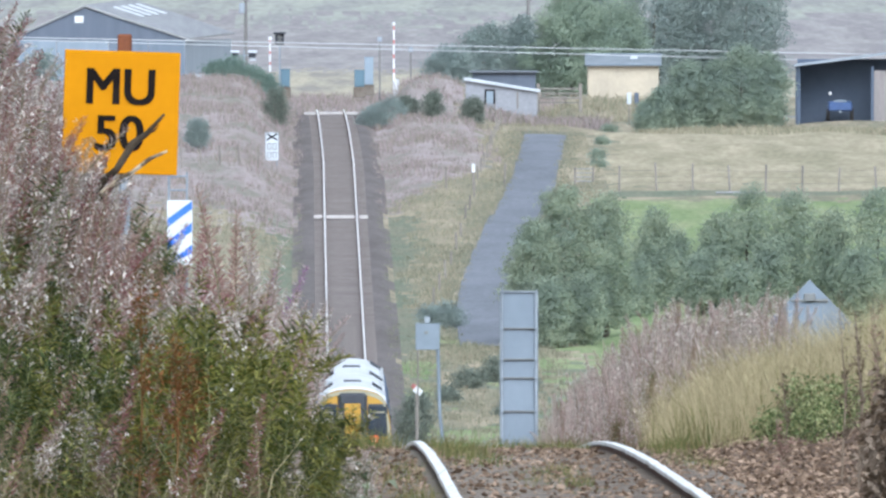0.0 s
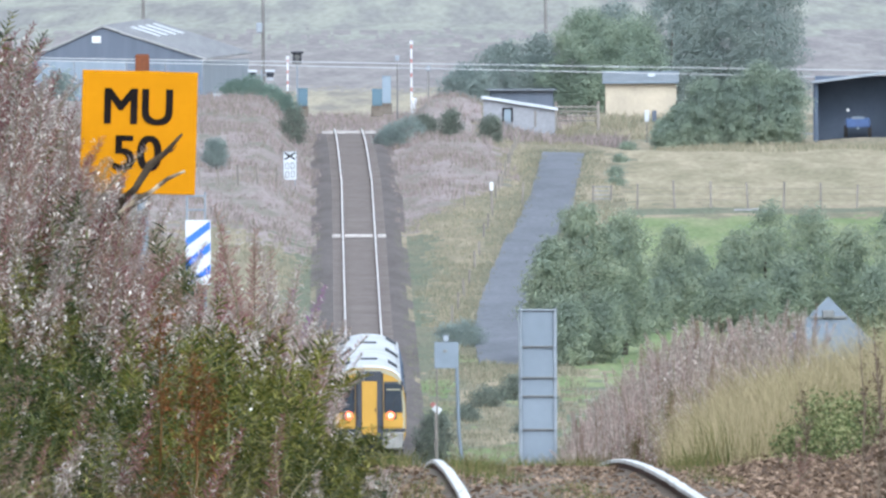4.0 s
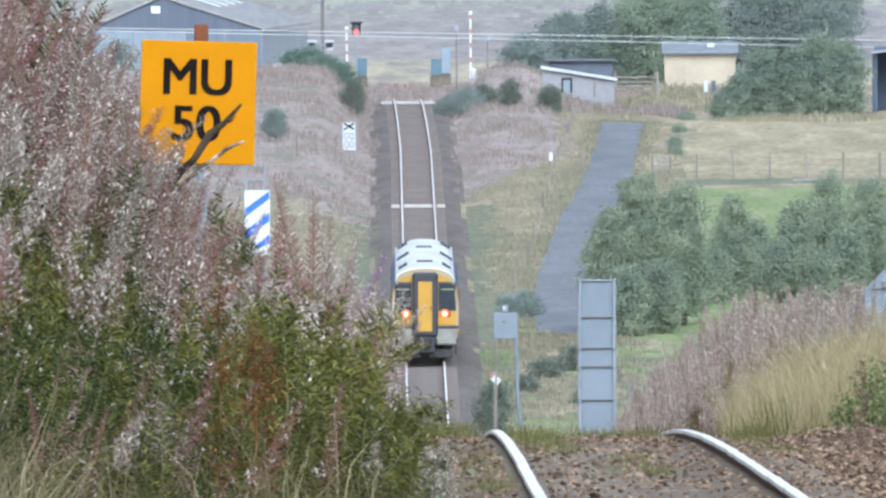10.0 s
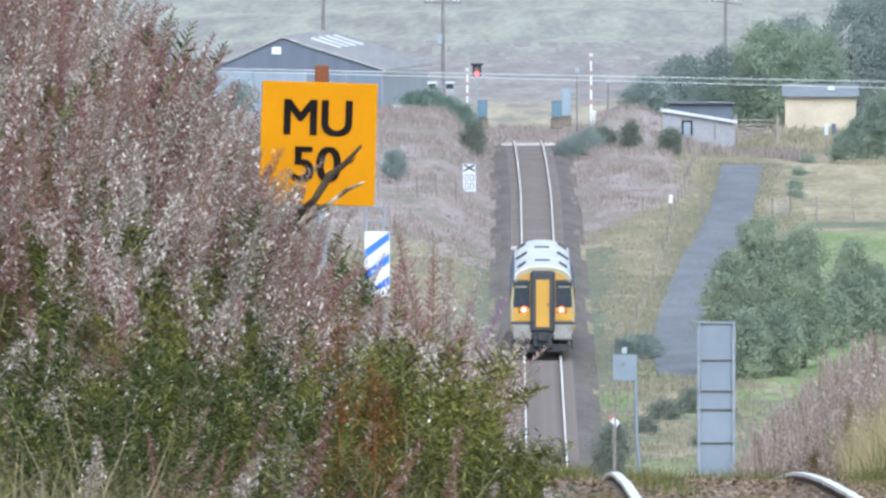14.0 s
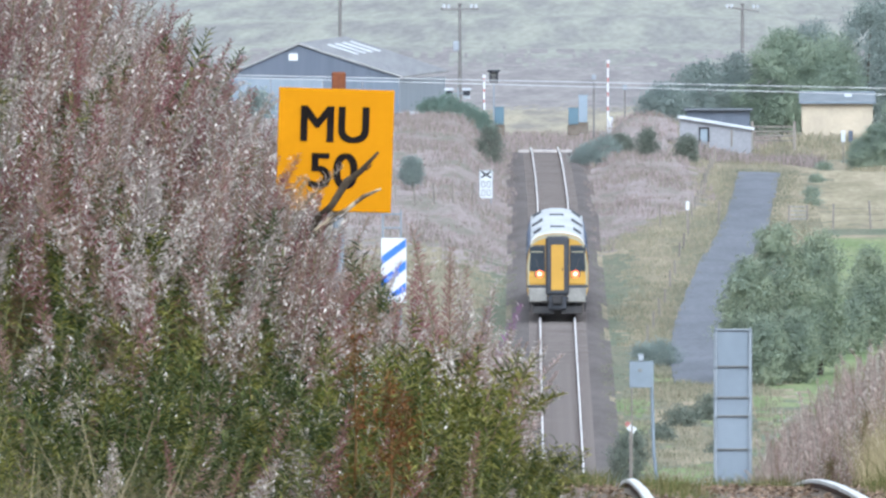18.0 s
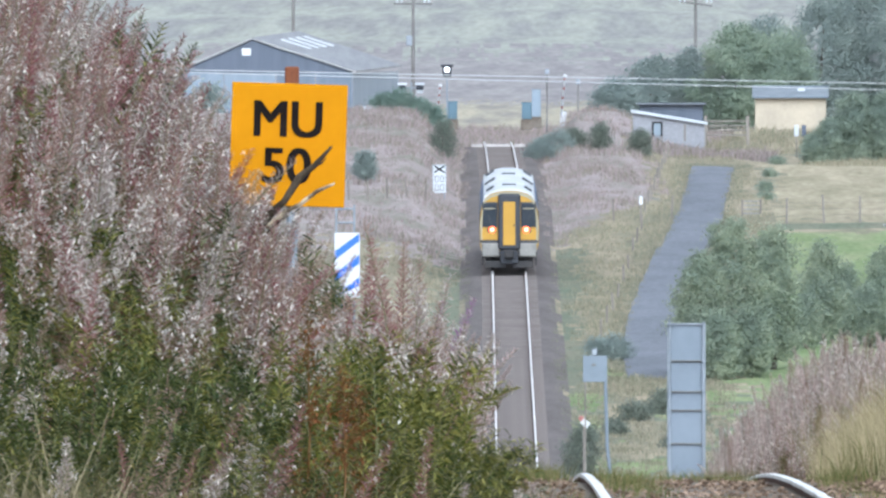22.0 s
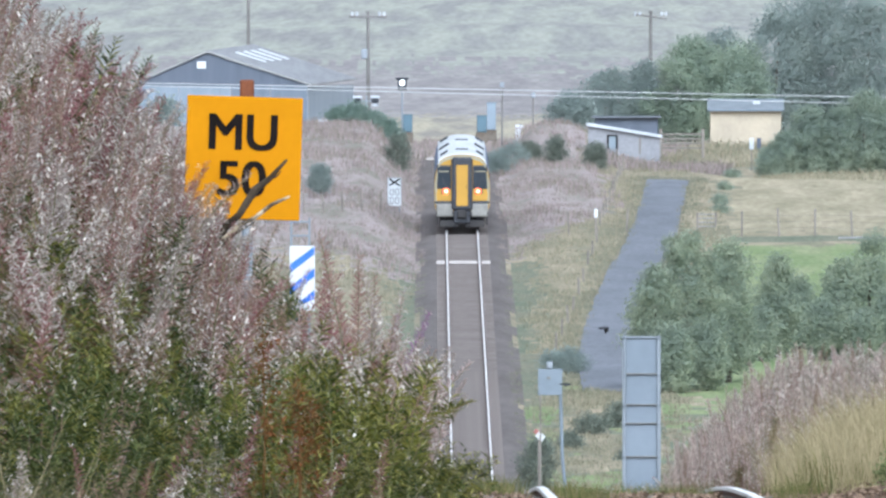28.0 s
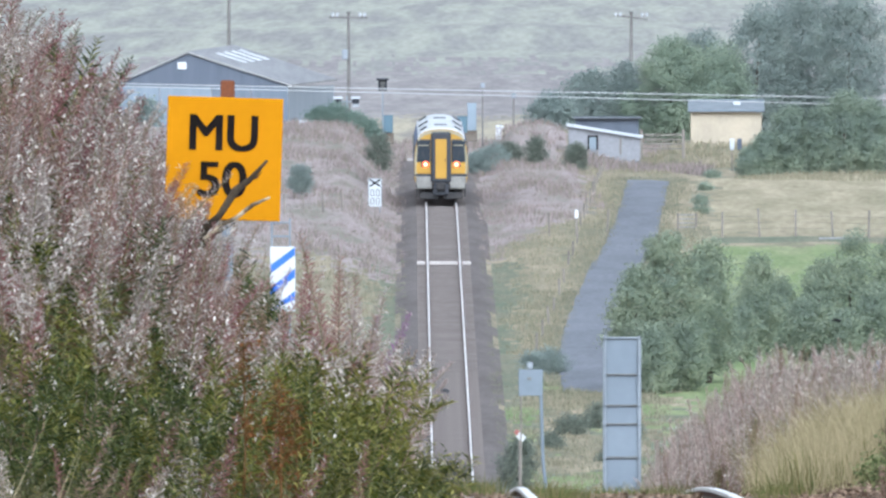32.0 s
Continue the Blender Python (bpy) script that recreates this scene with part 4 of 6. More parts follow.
    t = thing("diamond_sign", pose(x, y, base, 0, 0, 1), "grey back of a diamond-shaped sign above dry grass", "sign")
    r = 0.60
    rim = [(0, apex), (-r, apex - r), (0, apex - 2 * r), (r, apex - r)]
    part("plate", Geo().loft([[(a, yy, b) for a, b in rim] for yy in (-0.006, 0.006)]), "galv_panel", t)
    for cz, w in ((0.235, 0.42), (0.95, 0.44)):
        part("brace", Geo().box(0, -0.02, apex - cz, w, 0.03, 0.03, 0.005), "tr_skirt", t)
    part("clamp", Geo().box(0, -0.035, apex - 0.20, 0.13, 0.05, 0.09, 0.01), "tr_skirt", t)
    part("post", Geo().tube([(0, 0.05, -0.3), (0, 0.05, apex - 0.2)], 0.04, 8), "galv", t)


build_diamond_sign()


def build_sign_box():
    """A grey sign back on two leaning posts in the valley."""
    y = 1380.0
    k = y / 66000
    x = (757 - 784) * k
    base = ground_z(x, y)
    top = 20 - (572 + 150) * k - base
    b = thing("sign_back", pose(x, y, base), "small grey sign seen from behind on two posts", "sign")
    part("plate", Geo().box(0, 0, top - 0.5, 0.9, 0.04, 0.98, 0.02), "galv_panel", b)
    part("cap", Geo().box(-0.02, -0.02, top + 0.12, 0.22, 0.12, 0.26, 0.03), "galv", b)
    part("stay", Geo().box(-0.05, -0.04, top - 0.35, 0.14, 0.05, 0.1, 0.01), "tr_skirt", b)
    part("post", Geo().tube([(0.36, 0.05, top - 0.2), (0.45, 0.05, 1.6), (0.66, 0.05, -0.3)], 0.065, 8), "galv_panel", b)
    part("post", Geo().tube([(-0.36, 0.05, top - 0.2), (-0.36, 0.05, -0.3)], 0.03, 8), "wood", b)
    x2, y2 = (737 - 784) * k, 1384
    z2 = 20 - (692 + 150) * k
    base = ground_z(x2, y2)
    d = thing("red_white_marker", pose(x2, y2, base), "tilted red and white marker plate on a short post among bushes", "marker")
    m = Matrix.Rotation(radians(38), 4, "Y")
    part("white_plate", Geo().box(0.05, 0, z2 - base - 0.05, 0.34, 0.03, 0.24, 0.02, m), "white", d)
    part("red_plate", Geo().box(-0.10, -0.01, z2 - base + 0.12, 0.16, 0.03, 0.18, 0.02, m), "hazed_red", d)
    part("post", Geo().tube([(0, 0.05, -0.3), (0, 0.05, z2 - base)], 0.04, 6), "wood", d)


build_sign_box()


def build_x_board():
    y = 1850.0
    k = y / 66000
    x = (481.5 - 784) * k
    base = ground_z(x, y)
    top = 20 - (234 + 150) * k - base
    s = thing("crossing_board", pose(x, y, base), "white crossing board with a black cross above dark figures", "sign")
    part("board", Geo().box(0, 0, top - 0.72, 0.70, 0.03, 1.44, 0.02), "tin", s)
    for a in (32, -32):
        part("cross_bar", Geo().box(0, -0.02, top - 0.24, 0.60, 0.015, 0.085, 0.005, Matrix.Rotation(radians(a), 4, "Y")), "black", s)
    for z in (0.72, 1.14):
        for cx in (-0.13, 0.13):
            for dx in (-0.075, 0.075):
                part("print_bar", Geo().box(cx + dx, -0.02, top - z, 0.045, 0.015, 0.32, 0.005), "tr_skirt", s)
            for dz in (-0.15, 0.15):
                part("print_bar", Geo().box(cx, -0.02, top - z + dz, 0.11, 0.015, 0.045, 0.005), "tr_skirt", s)
    for cx, cz, w, hgt in ((-0.325, 0.72, 0.03, 1.40), (0.325, 0.72, 0.03, 1.40), (0, 0.025, 0.68, 0.03), (0, 1.415, 0.68, 0.03)):
        part("rim", Geo().box(cx, -0.02, top - cz, w, 0.012, hgt, 0.004), "tr_skirt", s)
    for sx in (-0.25, 0.25):
        part("post", Geo().tube([(sx, 0.05, -0.3), (sx, 0.05, top - 0.1)], 0.035, 6), "galv", s)


build_x_board()


# ---- trees, bushes and weeds ----
def crown_geo(rnd, lobes, count, leaf, gap=0.0):
    """Leaf sprays in small tufts over a set of overlapping ellipsoid lobes (x, y, z, rx, ry, rz)."""
    rg = np.random.default_rng(rnd.randrange(1 << 30))
    total = sum(l[3] * l[5] for l in lobes)
    spots, outs = [], []
    for l in lobes:
        for _ in range(int(count * l[3] * l[5] / total / 7) + 1):
            a, b = rnd.uniform(0, 2 * math.pi), math.acos(rnd.uniform(-0.8, 1))
            d = Vector((math.sin(b) * math.cos(a), math.sin(b) * math.sin(a), math.cos(b)))
            if gap and noise.noise((d.x * 2.5 + l[0], d.y * 2.5, d.z * 2.5 + l[2])) < gap - 0.5:
                continue
            r = rnd.uniform(0.74, 1.0) + 0.32 * noise.noise((l[0] + 2.2 * d.x, l[1] + 2.2 * d.y, l[2] + 2.4 * d.z))
            spots.append((l[0] + l[3] * r * d.x, l[1] + l[4] * r * d.y, l[2] + l[5] * r * d.z))
            outs.append(tuple(d))
    n = 7 * len(spots)

    def unit(v):
        return v / np.maximum(np.linalg.norm(v, axis=1, keepdims=True), 1e-6)

    d = np.repeat(np.array(outs), 7, axis=0)
    p = np.repeat(np.array(spots), 7, axis=0) + rg.normal(0, 1, (n, 3)) * leaf * (1.5, 1.5, 1.1)
    out = unit(d * 1.2 + rg.uniform(-0.35, 0.35, (n, 3)) + (0, 0, 0.4))
    way = unit(unit(np.cross(out, rg.uniform(-1, 1, (n, 3)))) - out * 0.15)
    side = unit(np.cross(way, out))
    nor = np.cross(side, way)
    length, width = leaf * rg.uniform(0.7, 1.4, (n, 1)), leaf * rg.uniform(0.65, 1.1, (n, 1))
    mid = p + way * length * 0.45 + nor * width * 0.25
    corners = np.stack([p, mid + side * width / 2, p + way * length - nor * length * 0.12, mid - side * width / 2], 1)
    k = np.arange(n)[:, None] * 4
    g = Geo()
    g.v = corners.reshape(-1, 3).tolist()
    g.f = np.concatenate([k + (0, 1, 2), k + (0, 2, 3)]).tolist()
    return g


def tree(name, x, y, label, category, width, height, trunk, seed, material, count, leaf, lobes=None, drop=0.0, group=""):
    """A trunk with limbs under a ragged crown; trunk is the clear height below the crown."""
    rnd = random.Random(seed)
    base = ground_z(x, y) - drop
    t = thing(name, pose(x, y, base), label, category, group)
    if not lobes:
        lobes = []
        w, h = width / 2, (height - trunk)
        for k in range(17):
            a = k * 2.4 + rnd.uniform(-0.6, 0.6)
            q = (k + 0.5) / 17
            reach = w * rnd.uniform(0.52, 0.86) * math.sin(math.pi * min(0.95, 0.26 + 0.68 * q))
            r = w * rnd.uniform(0.20, 0.46)
            lobes.append((reach * math.cos(a), reach * math.sin(a), trunk + h * (0.12 + 0.76 * q), r, r, min(r * 0.85, h * 0.2)))
        for k in range(4):
            a = k * 1.6 + rnd.uniform(-0.4, 0.4)
            lobes.append((0.34 * w * math.cos(a), 0.34 * w * math.sin(a), trunk + h * 0.12, w * 0.34, w * 0.36, h * 0.15))
        lobes.append((0, 0, trunk + h * 0.48, w * 0.70, w * 0.66, h * 0.43))
    g = Geo()
    r0 = 0.024 * height
    top = trunk + (height - trunk) * 0.7
    g.tube([(0, 0, -0.3), (0.04 * width, 0, trunk * 0.6 + 0.2), (-0.03 * width, 0.02 * width, trunk + (height - trunk) * 0.35), (0, 0, top)],
           [r0, r0 * 0.75, r0 * 0.45, r0 * 0.12], 8)
    part("trunk", g, "bark", t, smooth=True)
    for l in lobes[:5]:
        g = Geo()
        s = Vector((0, 0, max(0.2, trunk * 0.6 + 0.2 + rnd.uniform(0, 0.3) * (height - trunk) * 0.4)))
        e = Vector(l[:3])
        g.tube([s, s.lerp(e, 0.5) + Vector((0, 0, 0.06 * height)), e], [r0 * 0.4, r0 * 0.22, r0 * 0.06], 5)
        part("limb", g, "bark", t)
    tagged(part("crown", crown_geo(rnd, lobes, count, leaf, 0.06), material, t, tidy=False), kind="stuff")
    return t


def up(v, y):
    """Height above the camera's level line of a sight line that falls v metres in a kilometre."""
    return EYE - v * y / 1000


def build_trees():
    T = tree
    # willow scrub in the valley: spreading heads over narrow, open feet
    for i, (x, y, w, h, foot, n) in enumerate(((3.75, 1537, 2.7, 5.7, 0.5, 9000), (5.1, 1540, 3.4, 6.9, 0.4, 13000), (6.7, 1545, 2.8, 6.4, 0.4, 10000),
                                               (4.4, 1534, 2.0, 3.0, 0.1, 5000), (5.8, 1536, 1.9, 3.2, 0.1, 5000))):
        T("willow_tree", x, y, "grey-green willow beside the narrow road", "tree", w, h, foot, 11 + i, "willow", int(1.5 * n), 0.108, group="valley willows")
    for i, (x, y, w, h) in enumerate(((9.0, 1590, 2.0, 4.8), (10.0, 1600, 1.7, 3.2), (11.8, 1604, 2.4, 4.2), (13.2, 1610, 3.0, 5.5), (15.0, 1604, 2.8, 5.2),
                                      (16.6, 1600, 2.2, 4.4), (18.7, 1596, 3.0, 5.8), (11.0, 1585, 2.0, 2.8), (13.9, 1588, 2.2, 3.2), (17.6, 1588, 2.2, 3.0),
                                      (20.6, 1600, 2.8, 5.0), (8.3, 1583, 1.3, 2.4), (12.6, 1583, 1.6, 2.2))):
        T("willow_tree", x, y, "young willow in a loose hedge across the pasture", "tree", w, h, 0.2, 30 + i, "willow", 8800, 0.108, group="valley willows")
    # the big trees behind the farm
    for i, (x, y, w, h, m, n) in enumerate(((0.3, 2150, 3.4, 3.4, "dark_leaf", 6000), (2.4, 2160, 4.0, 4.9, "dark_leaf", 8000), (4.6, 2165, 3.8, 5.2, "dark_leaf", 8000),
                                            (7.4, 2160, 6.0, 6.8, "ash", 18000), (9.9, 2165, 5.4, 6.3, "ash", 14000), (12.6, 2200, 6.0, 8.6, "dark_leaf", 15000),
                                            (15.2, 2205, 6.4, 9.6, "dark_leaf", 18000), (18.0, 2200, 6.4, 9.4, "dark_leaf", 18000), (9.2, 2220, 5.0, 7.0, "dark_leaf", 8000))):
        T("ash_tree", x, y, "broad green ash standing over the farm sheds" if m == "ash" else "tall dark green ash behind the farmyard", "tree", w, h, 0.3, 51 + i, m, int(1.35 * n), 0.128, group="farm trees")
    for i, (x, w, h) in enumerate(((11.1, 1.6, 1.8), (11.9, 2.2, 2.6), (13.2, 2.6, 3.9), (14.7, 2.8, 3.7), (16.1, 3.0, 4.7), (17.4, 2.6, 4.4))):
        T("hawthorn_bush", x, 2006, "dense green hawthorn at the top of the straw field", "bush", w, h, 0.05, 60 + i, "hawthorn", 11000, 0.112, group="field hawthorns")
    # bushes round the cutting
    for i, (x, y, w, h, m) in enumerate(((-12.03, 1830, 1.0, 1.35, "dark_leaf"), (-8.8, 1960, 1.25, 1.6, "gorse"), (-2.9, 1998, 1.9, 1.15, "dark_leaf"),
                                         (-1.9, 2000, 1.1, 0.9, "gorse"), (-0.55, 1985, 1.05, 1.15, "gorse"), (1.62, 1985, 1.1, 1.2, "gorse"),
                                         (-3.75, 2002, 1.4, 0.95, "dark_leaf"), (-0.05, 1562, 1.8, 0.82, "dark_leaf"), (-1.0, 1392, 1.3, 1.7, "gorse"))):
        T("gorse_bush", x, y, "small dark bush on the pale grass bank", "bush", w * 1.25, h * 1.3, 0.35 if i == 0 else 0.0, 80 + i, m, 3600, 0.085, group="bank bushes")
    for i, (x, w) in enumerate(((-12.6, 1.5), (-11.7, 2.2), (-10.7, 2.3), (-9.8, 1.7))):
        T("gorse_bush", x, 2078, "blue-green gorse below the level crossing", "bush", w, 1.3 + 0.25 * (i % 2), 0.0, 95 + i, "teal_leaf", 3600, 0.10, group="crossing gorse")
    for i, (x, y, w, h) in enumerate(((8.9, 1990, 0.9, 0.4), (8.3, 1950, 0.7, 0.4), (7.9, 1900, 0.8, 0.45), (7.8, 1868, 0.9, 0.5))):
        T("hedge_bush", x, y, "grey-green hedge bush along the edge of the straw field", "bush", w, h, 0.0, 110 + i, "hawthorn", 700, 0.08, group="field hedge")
    for i, (x, y, w, h) in enumerate(((1.0, 1470, 1.6, 0.8), (2.1, 1478, 1.9, 1.0), (0.2, 1452, 0.9, 0.6), (3.2, 1466, 1.4, 0.7), (-0.9, 1440, 0.8, 0.7), (2.6, 1430, 1.2, 0.5))):
        T("valley_bush", x, y, "low olive scrub in the rough valley grass", "bush", w, h, 0.0, 130 + i, "gorse", 1500, 0.085, group="valley scrub")
    T("gorse_bush", 0.76, 520, "low dark bush at the foot of the tall sign", "bush", 0.35, 1.15, 0.3, 99, "dark_leaf", 500, 0.05)


build_trees()


def weed_meshes(rnd, kind, full=1.0, heads=1.0, low=0.0):
    """Stem, foliage and seed head of one willowherb, 1.35 m tall when full grown; full and heads: how much of the leaf and seed
    detail it carries; low: how much further down its seed spike begins."""
    H = 1.35
    lean = Vector((rnd.uniform(-0.15, 0.30), rnd.uniform(-0.15, 0.15), 0))

    droop = rnd.choice((0, 0, 0.3, 0.8))
    side = Vector((rnd.uniform(0.3, 1.0), rnd.uniform(-0.5, 0.5), 0))

    def axis(t):
        return Vector((0, 0, H * (t - 0.12 * droop * max(0, t - 0.6) ** 2 / 0.16))) + lean * t * t + side * droop * max(0, t - 0.55) ** 2

    st, lf, sd, fl = Geo(), Geo(), Geo(), Geo()
    st.tube([axis(t) for t in (0, 0.25, 0.5, 0.75, 1)], [0.006, 0.0055, 0.0045, 0.003, 0.0015], 4, False)
    head = rnd.uniform(0.52, 0.64) - low if kind != "leafy" else 0.88
    n = int(full * (105 if kind != "leafy" else 165))
    for i in range(n):
        t = 0.10 + (head + 0.05 - 0.10) * (i + rnd.random()) / n
        a = i * 2.4 + rnd.uniform(-0.3, 0.3)
        way = Vector((math.cos(a), math.sin(a), rnd.uniform(-0.25, 0.8)))
        lf.leaf(axis(t), way, rnd.uniform(0.06, 0.125) * (1.15 - 0.45 * t), rnd.uniform(0.008, 0.0145) / full ** 0.5)
    for i in range(int(11 * full * full)):  # side shoots
        t = rnd.uniform(0.3, head)
        a = rnd.uniform(0, 6.28)
        o = axis(t) + Vector((math.cos(a), math.sin(a), 0.4)) * 0.10
        st.tube([axis(t), o, o + Vector((0, 0, 0.14))], [0.003, 0.0025, 0.001], 3, False)
        for j in range(7):
            b = rnd.uniform(0, 6.28)
            lf.leaf(o + Vector((0, 0, 0.022 * j)), (math.cos(b), math.sin(b), 0.8), rnd.uniform(0.05, 0.09), 0.0105)
    top = int(108 * heads * (1 - head) / 0.42)
    ripe = {"autumn": 0.95, "fluffy": rnd.uniform(0.45, 0.7), "pink": 0.16}.get(kind, 0)
    for i in range(top):
        q = (i + rnd.random()) / top
        t = head + (1 - head) * q
        a = i * 2.4
        taper = 1.15 - 0.75 * q
        way = Vector((math.cos(a), math.sin(a), rnd.uniform(0.5, 1.3)))
        L = 0.085 * taper * rnd.uniform(0.7, 1.2)
        sd.leaf(axis(t), way, L, 0.0068 / heads)
        # the pods open from below, and their silk hangs out in wisps
        if rnd.random() < (0.74 if q < ripe else 0.07):
            o = axis(t) + way.normalized() * L * rnd.uniform(0.4, 1)
            for _ in range(3 if heads == 1 else 2):
                fl.leaf(o, (rnd.uniform(-1, 1), rnd.uniform(-1, 1), rnd.uniform(-0.8, 0.8)), rnd.uniform(0.018, 0.046), rnd.uniform(0.006, 0.0135) / heads)
    return st, lf, sd, fl


def merged(name, pieces, material):
    """One mesh of many placed copies: pieces are pairs of vertex array and mesh."""
    flat = {}
    for _, me in pieces:
        if me.name not in flat:
            loops = np.empty(len(me.loops), dtype=np.int32)
            me.loops.foreach_get("vertex_index", loops)
            starts = np.empty(len(me.polygons), dtype=np.int32)
            me.polygons.foreach_get("loop_start", starts)
            flat[me.name] = (loops, starts)
    co, loops, starts, nv, nl = [], [], [], 0, 0
    for verts, me in pieces:
        l, f = flat[me.name]
        co.append(verts)
        loops.append(l + nv)
        starts.append(f + nl)
        nv, nl = nv + len(verts), nl + len(l)
    out = bpy.data.meshes.new(name)
    out.vertices.add(nv)
    out.vertices.foreach_set("co", np.concatenate(co).astype(np.float32).ravel())
    out.loops.add(nl)
    out.loops.foreach_set("vertex_index", np.concatenate(loops).astype(np.int32))
    starts = np.concatenate(starts).astype(np.int32)
    out.polygons.add(len(starts))
    out.polygons.foreach_set("loop_start", starts)
    out.update(calc_edges=True)
    out.materials.append(material)
    return out


def build_weeds():
    rnd = random.Random(21)
    stock = [("fluffy", "fw_leaf", "fw_pod"), ("fluffy", "fw_leaf_b", "fw_pod_grey"), ("fluffy", "fw_leaf", "fw_pod_grey"), ("fluffy", "fw_leaf_red", "fw_pod_red"),
             ("fluffy", "fw_leaf_b", "fw_pod"), ("fluffy", "fw_leaf", "fw_pod"), ("pink", "fw_leaf", "fw_pod"), ("pink", "fw_leaf_red", "fw_pod_red"), ("pink", "fw_leaf", "fw_pod_red"),
             ("pink", "fw_leaf_b", "fw_pod"), ("pink", "fw_leaf_red", "fw_pod_red"), ("leafy", "fw_leaf", "fw_leaf"), ("leafy", "fw_leaf_b", "fw_leaf"), ("leafy", "fw_leaf_b", "fw_leaf_b"), ("leafy", "fw_leaf_b", "fw_leaf_b"),
             ("leafy", "fw_leaf", "fw_leaf_b"), ("lime", "fw_leaf_y", "fw_leaf_y"), ("lime", "fw_leaf_y", "fw_leaf"), ("lime", "fw_leaf_y", "fw_leaf_y"), ("bloom", "fw_leaf", "fw_bloom"), ("autumn", "fw_leaf_red", "fw_pod_grey"), ("autumn", "fw_leaf_red", "fw_pod"),
             ("autumn", "fw_leaf_red", "fw_pod_grey"), ("autumn", "fw_leaf_red", "fw_pod_red")]
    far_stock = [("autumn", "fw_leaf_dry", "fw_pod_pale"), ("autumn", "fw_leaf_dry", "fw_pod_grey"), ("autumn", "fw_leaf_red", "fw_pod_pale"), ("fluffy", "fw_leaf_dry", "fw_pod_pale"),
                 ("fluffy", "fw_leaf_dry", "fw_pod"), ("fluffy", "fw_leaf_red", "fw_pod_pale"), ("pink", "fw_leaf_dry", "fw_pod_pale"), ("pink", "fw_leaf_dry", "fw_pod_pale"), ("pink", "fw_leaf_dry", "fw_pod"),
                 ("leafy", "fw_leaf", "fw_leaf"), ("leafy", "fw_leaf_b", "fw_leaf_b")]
    protos, mid_protos, far_protos = [], [], []
    for held, kinds, full, heads, low in ((protos, stock, 1.0, 1.0, 0.0), (mid_protos, stock, 0.35, 0.8, 0.08), (far_protos, far_stock, 0.35, 0.7, 0.2)):
        for kind, leaf, pod in kinds:
            st, lf, sd, fl = weed_meshes(rnd, {"bloom": "pink", "lime": "leafy"}.get(kind, kind), full, heads, low)
            held.append((kind, st.mesh("stem", "fw_stem", tidy=False), lf.mesh("foliage", leaf, tidy=False), sd.mesh("seed_spike", pod, tidy=False),
                         fl.mesh("seed_fluff", "fw_fluff", tidy=False) if fl.f else None))
    words = {"fluffy": "willowherb gone to white seed fluff", "pink": "willowherb with dull pink seed pods", "leafy": "green leafy willowherb not yet in seed", "lime": "yellow-green leafy willowherb not yet in seed",
             "bloom": "willowherb with a last purple bloom", "autumn": "willowherb with reddened leaves and white seed fluff"}

    lean = 24

    def plant(x, y, kind, h, turn, sink=0.04):
        kind, st, lf, sd, fl = rnd.choice([p for p in protos if p[0] == kind])
        t = thing("willowherb", pose(x, y, ground_z(x, y) - sink) @ pose(0, 0, 0, rnd.uniform(-8, 8), rnd.uniform(-3, lean), 0) @ pose(0, 0, 0, 0, 0, turn), words[kind] + " on the trackside bank",
                  "weed", "trackside willowherb")
        k = h / 1.35
        t.scale = (0.6 * k + 0.42, 0.6 * k + 0.42, k)
        for nm, me in (("stem", st), ("foliage", lf), ("seed_spike", sd), ("seed_fluff", fl)):
            if me:
                tagged(part(nm, me, "", t), kind="stuff")
        return t

    joined = {}

    def sow(x, y, kind, h, turn):
        """A further plant, joined into the growth behind."""
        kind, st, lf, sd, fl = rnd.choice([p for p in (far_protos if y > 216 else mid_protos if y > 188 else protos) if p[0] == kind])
        k = h / 1.35
        m = pose(x, y, ground_z(x, y) - 0.04) @ pose(0, 0, 0, rnd.uniform(-8, 8), rnd.uniform(-3, lean), 0) @ pose(0, 0, 0, 0, 0, turn) @ Matrix.Diagonal((0.6 * k + 0.42, 0.6 * k + 0.42, k, 1))
        rot, off = np.array(m.to_3x3()), np.array(m.translation)
        for nm, me in (("stem", st), ("foliage", lf), ("seed_spike", sd), ("seed_fluff", fl)):
            if me:
                co = np.empty(len(me.vertices) * 3)
                me.vertices.foreach_get("co", co)
                joined.setdefault((nm, me.materials[0].name), []).append((co.reshape(-1, 3) @ rot.T + off, me))

    def pick(x, y):
        """White, red or mixed heads, in drifts."""
        a = noise.noise((x * 2.4, y * 0.07, 11))
        b = noise.noise((x * 3.0, y * 0.09, 4))
        q = rnd.random()
        if a > 0.0:
            return "autumn" if q < 0.35 else "fluffy"
        if b > 0.08:
            return "pink" if q < 0.85 else "fluffy"
        return "fluffy" if q < 0.55 else "pink" if q < 0.9 else "leafy"

    # the thicket's sloping edge: how far below the eye's level its tops stay, by bearing (both in thousandths)
    edge_b = [-20, -14.9, -12.1, -11.35, -10.67, -10.14, -9.23, -8.62, -8.02, -7.33, -6.65, -5.9, -4.98, -4.08, -3.17, -2.56, -1.9]
    edge_d = [-4, -0.8, 2.3, 3.15, 4.2, 4.8, 6.2, 7.1, 7.5, 8.9, 9.1, 9.1, 10.1, 11.8, 12.9, 14.2, 16.0]

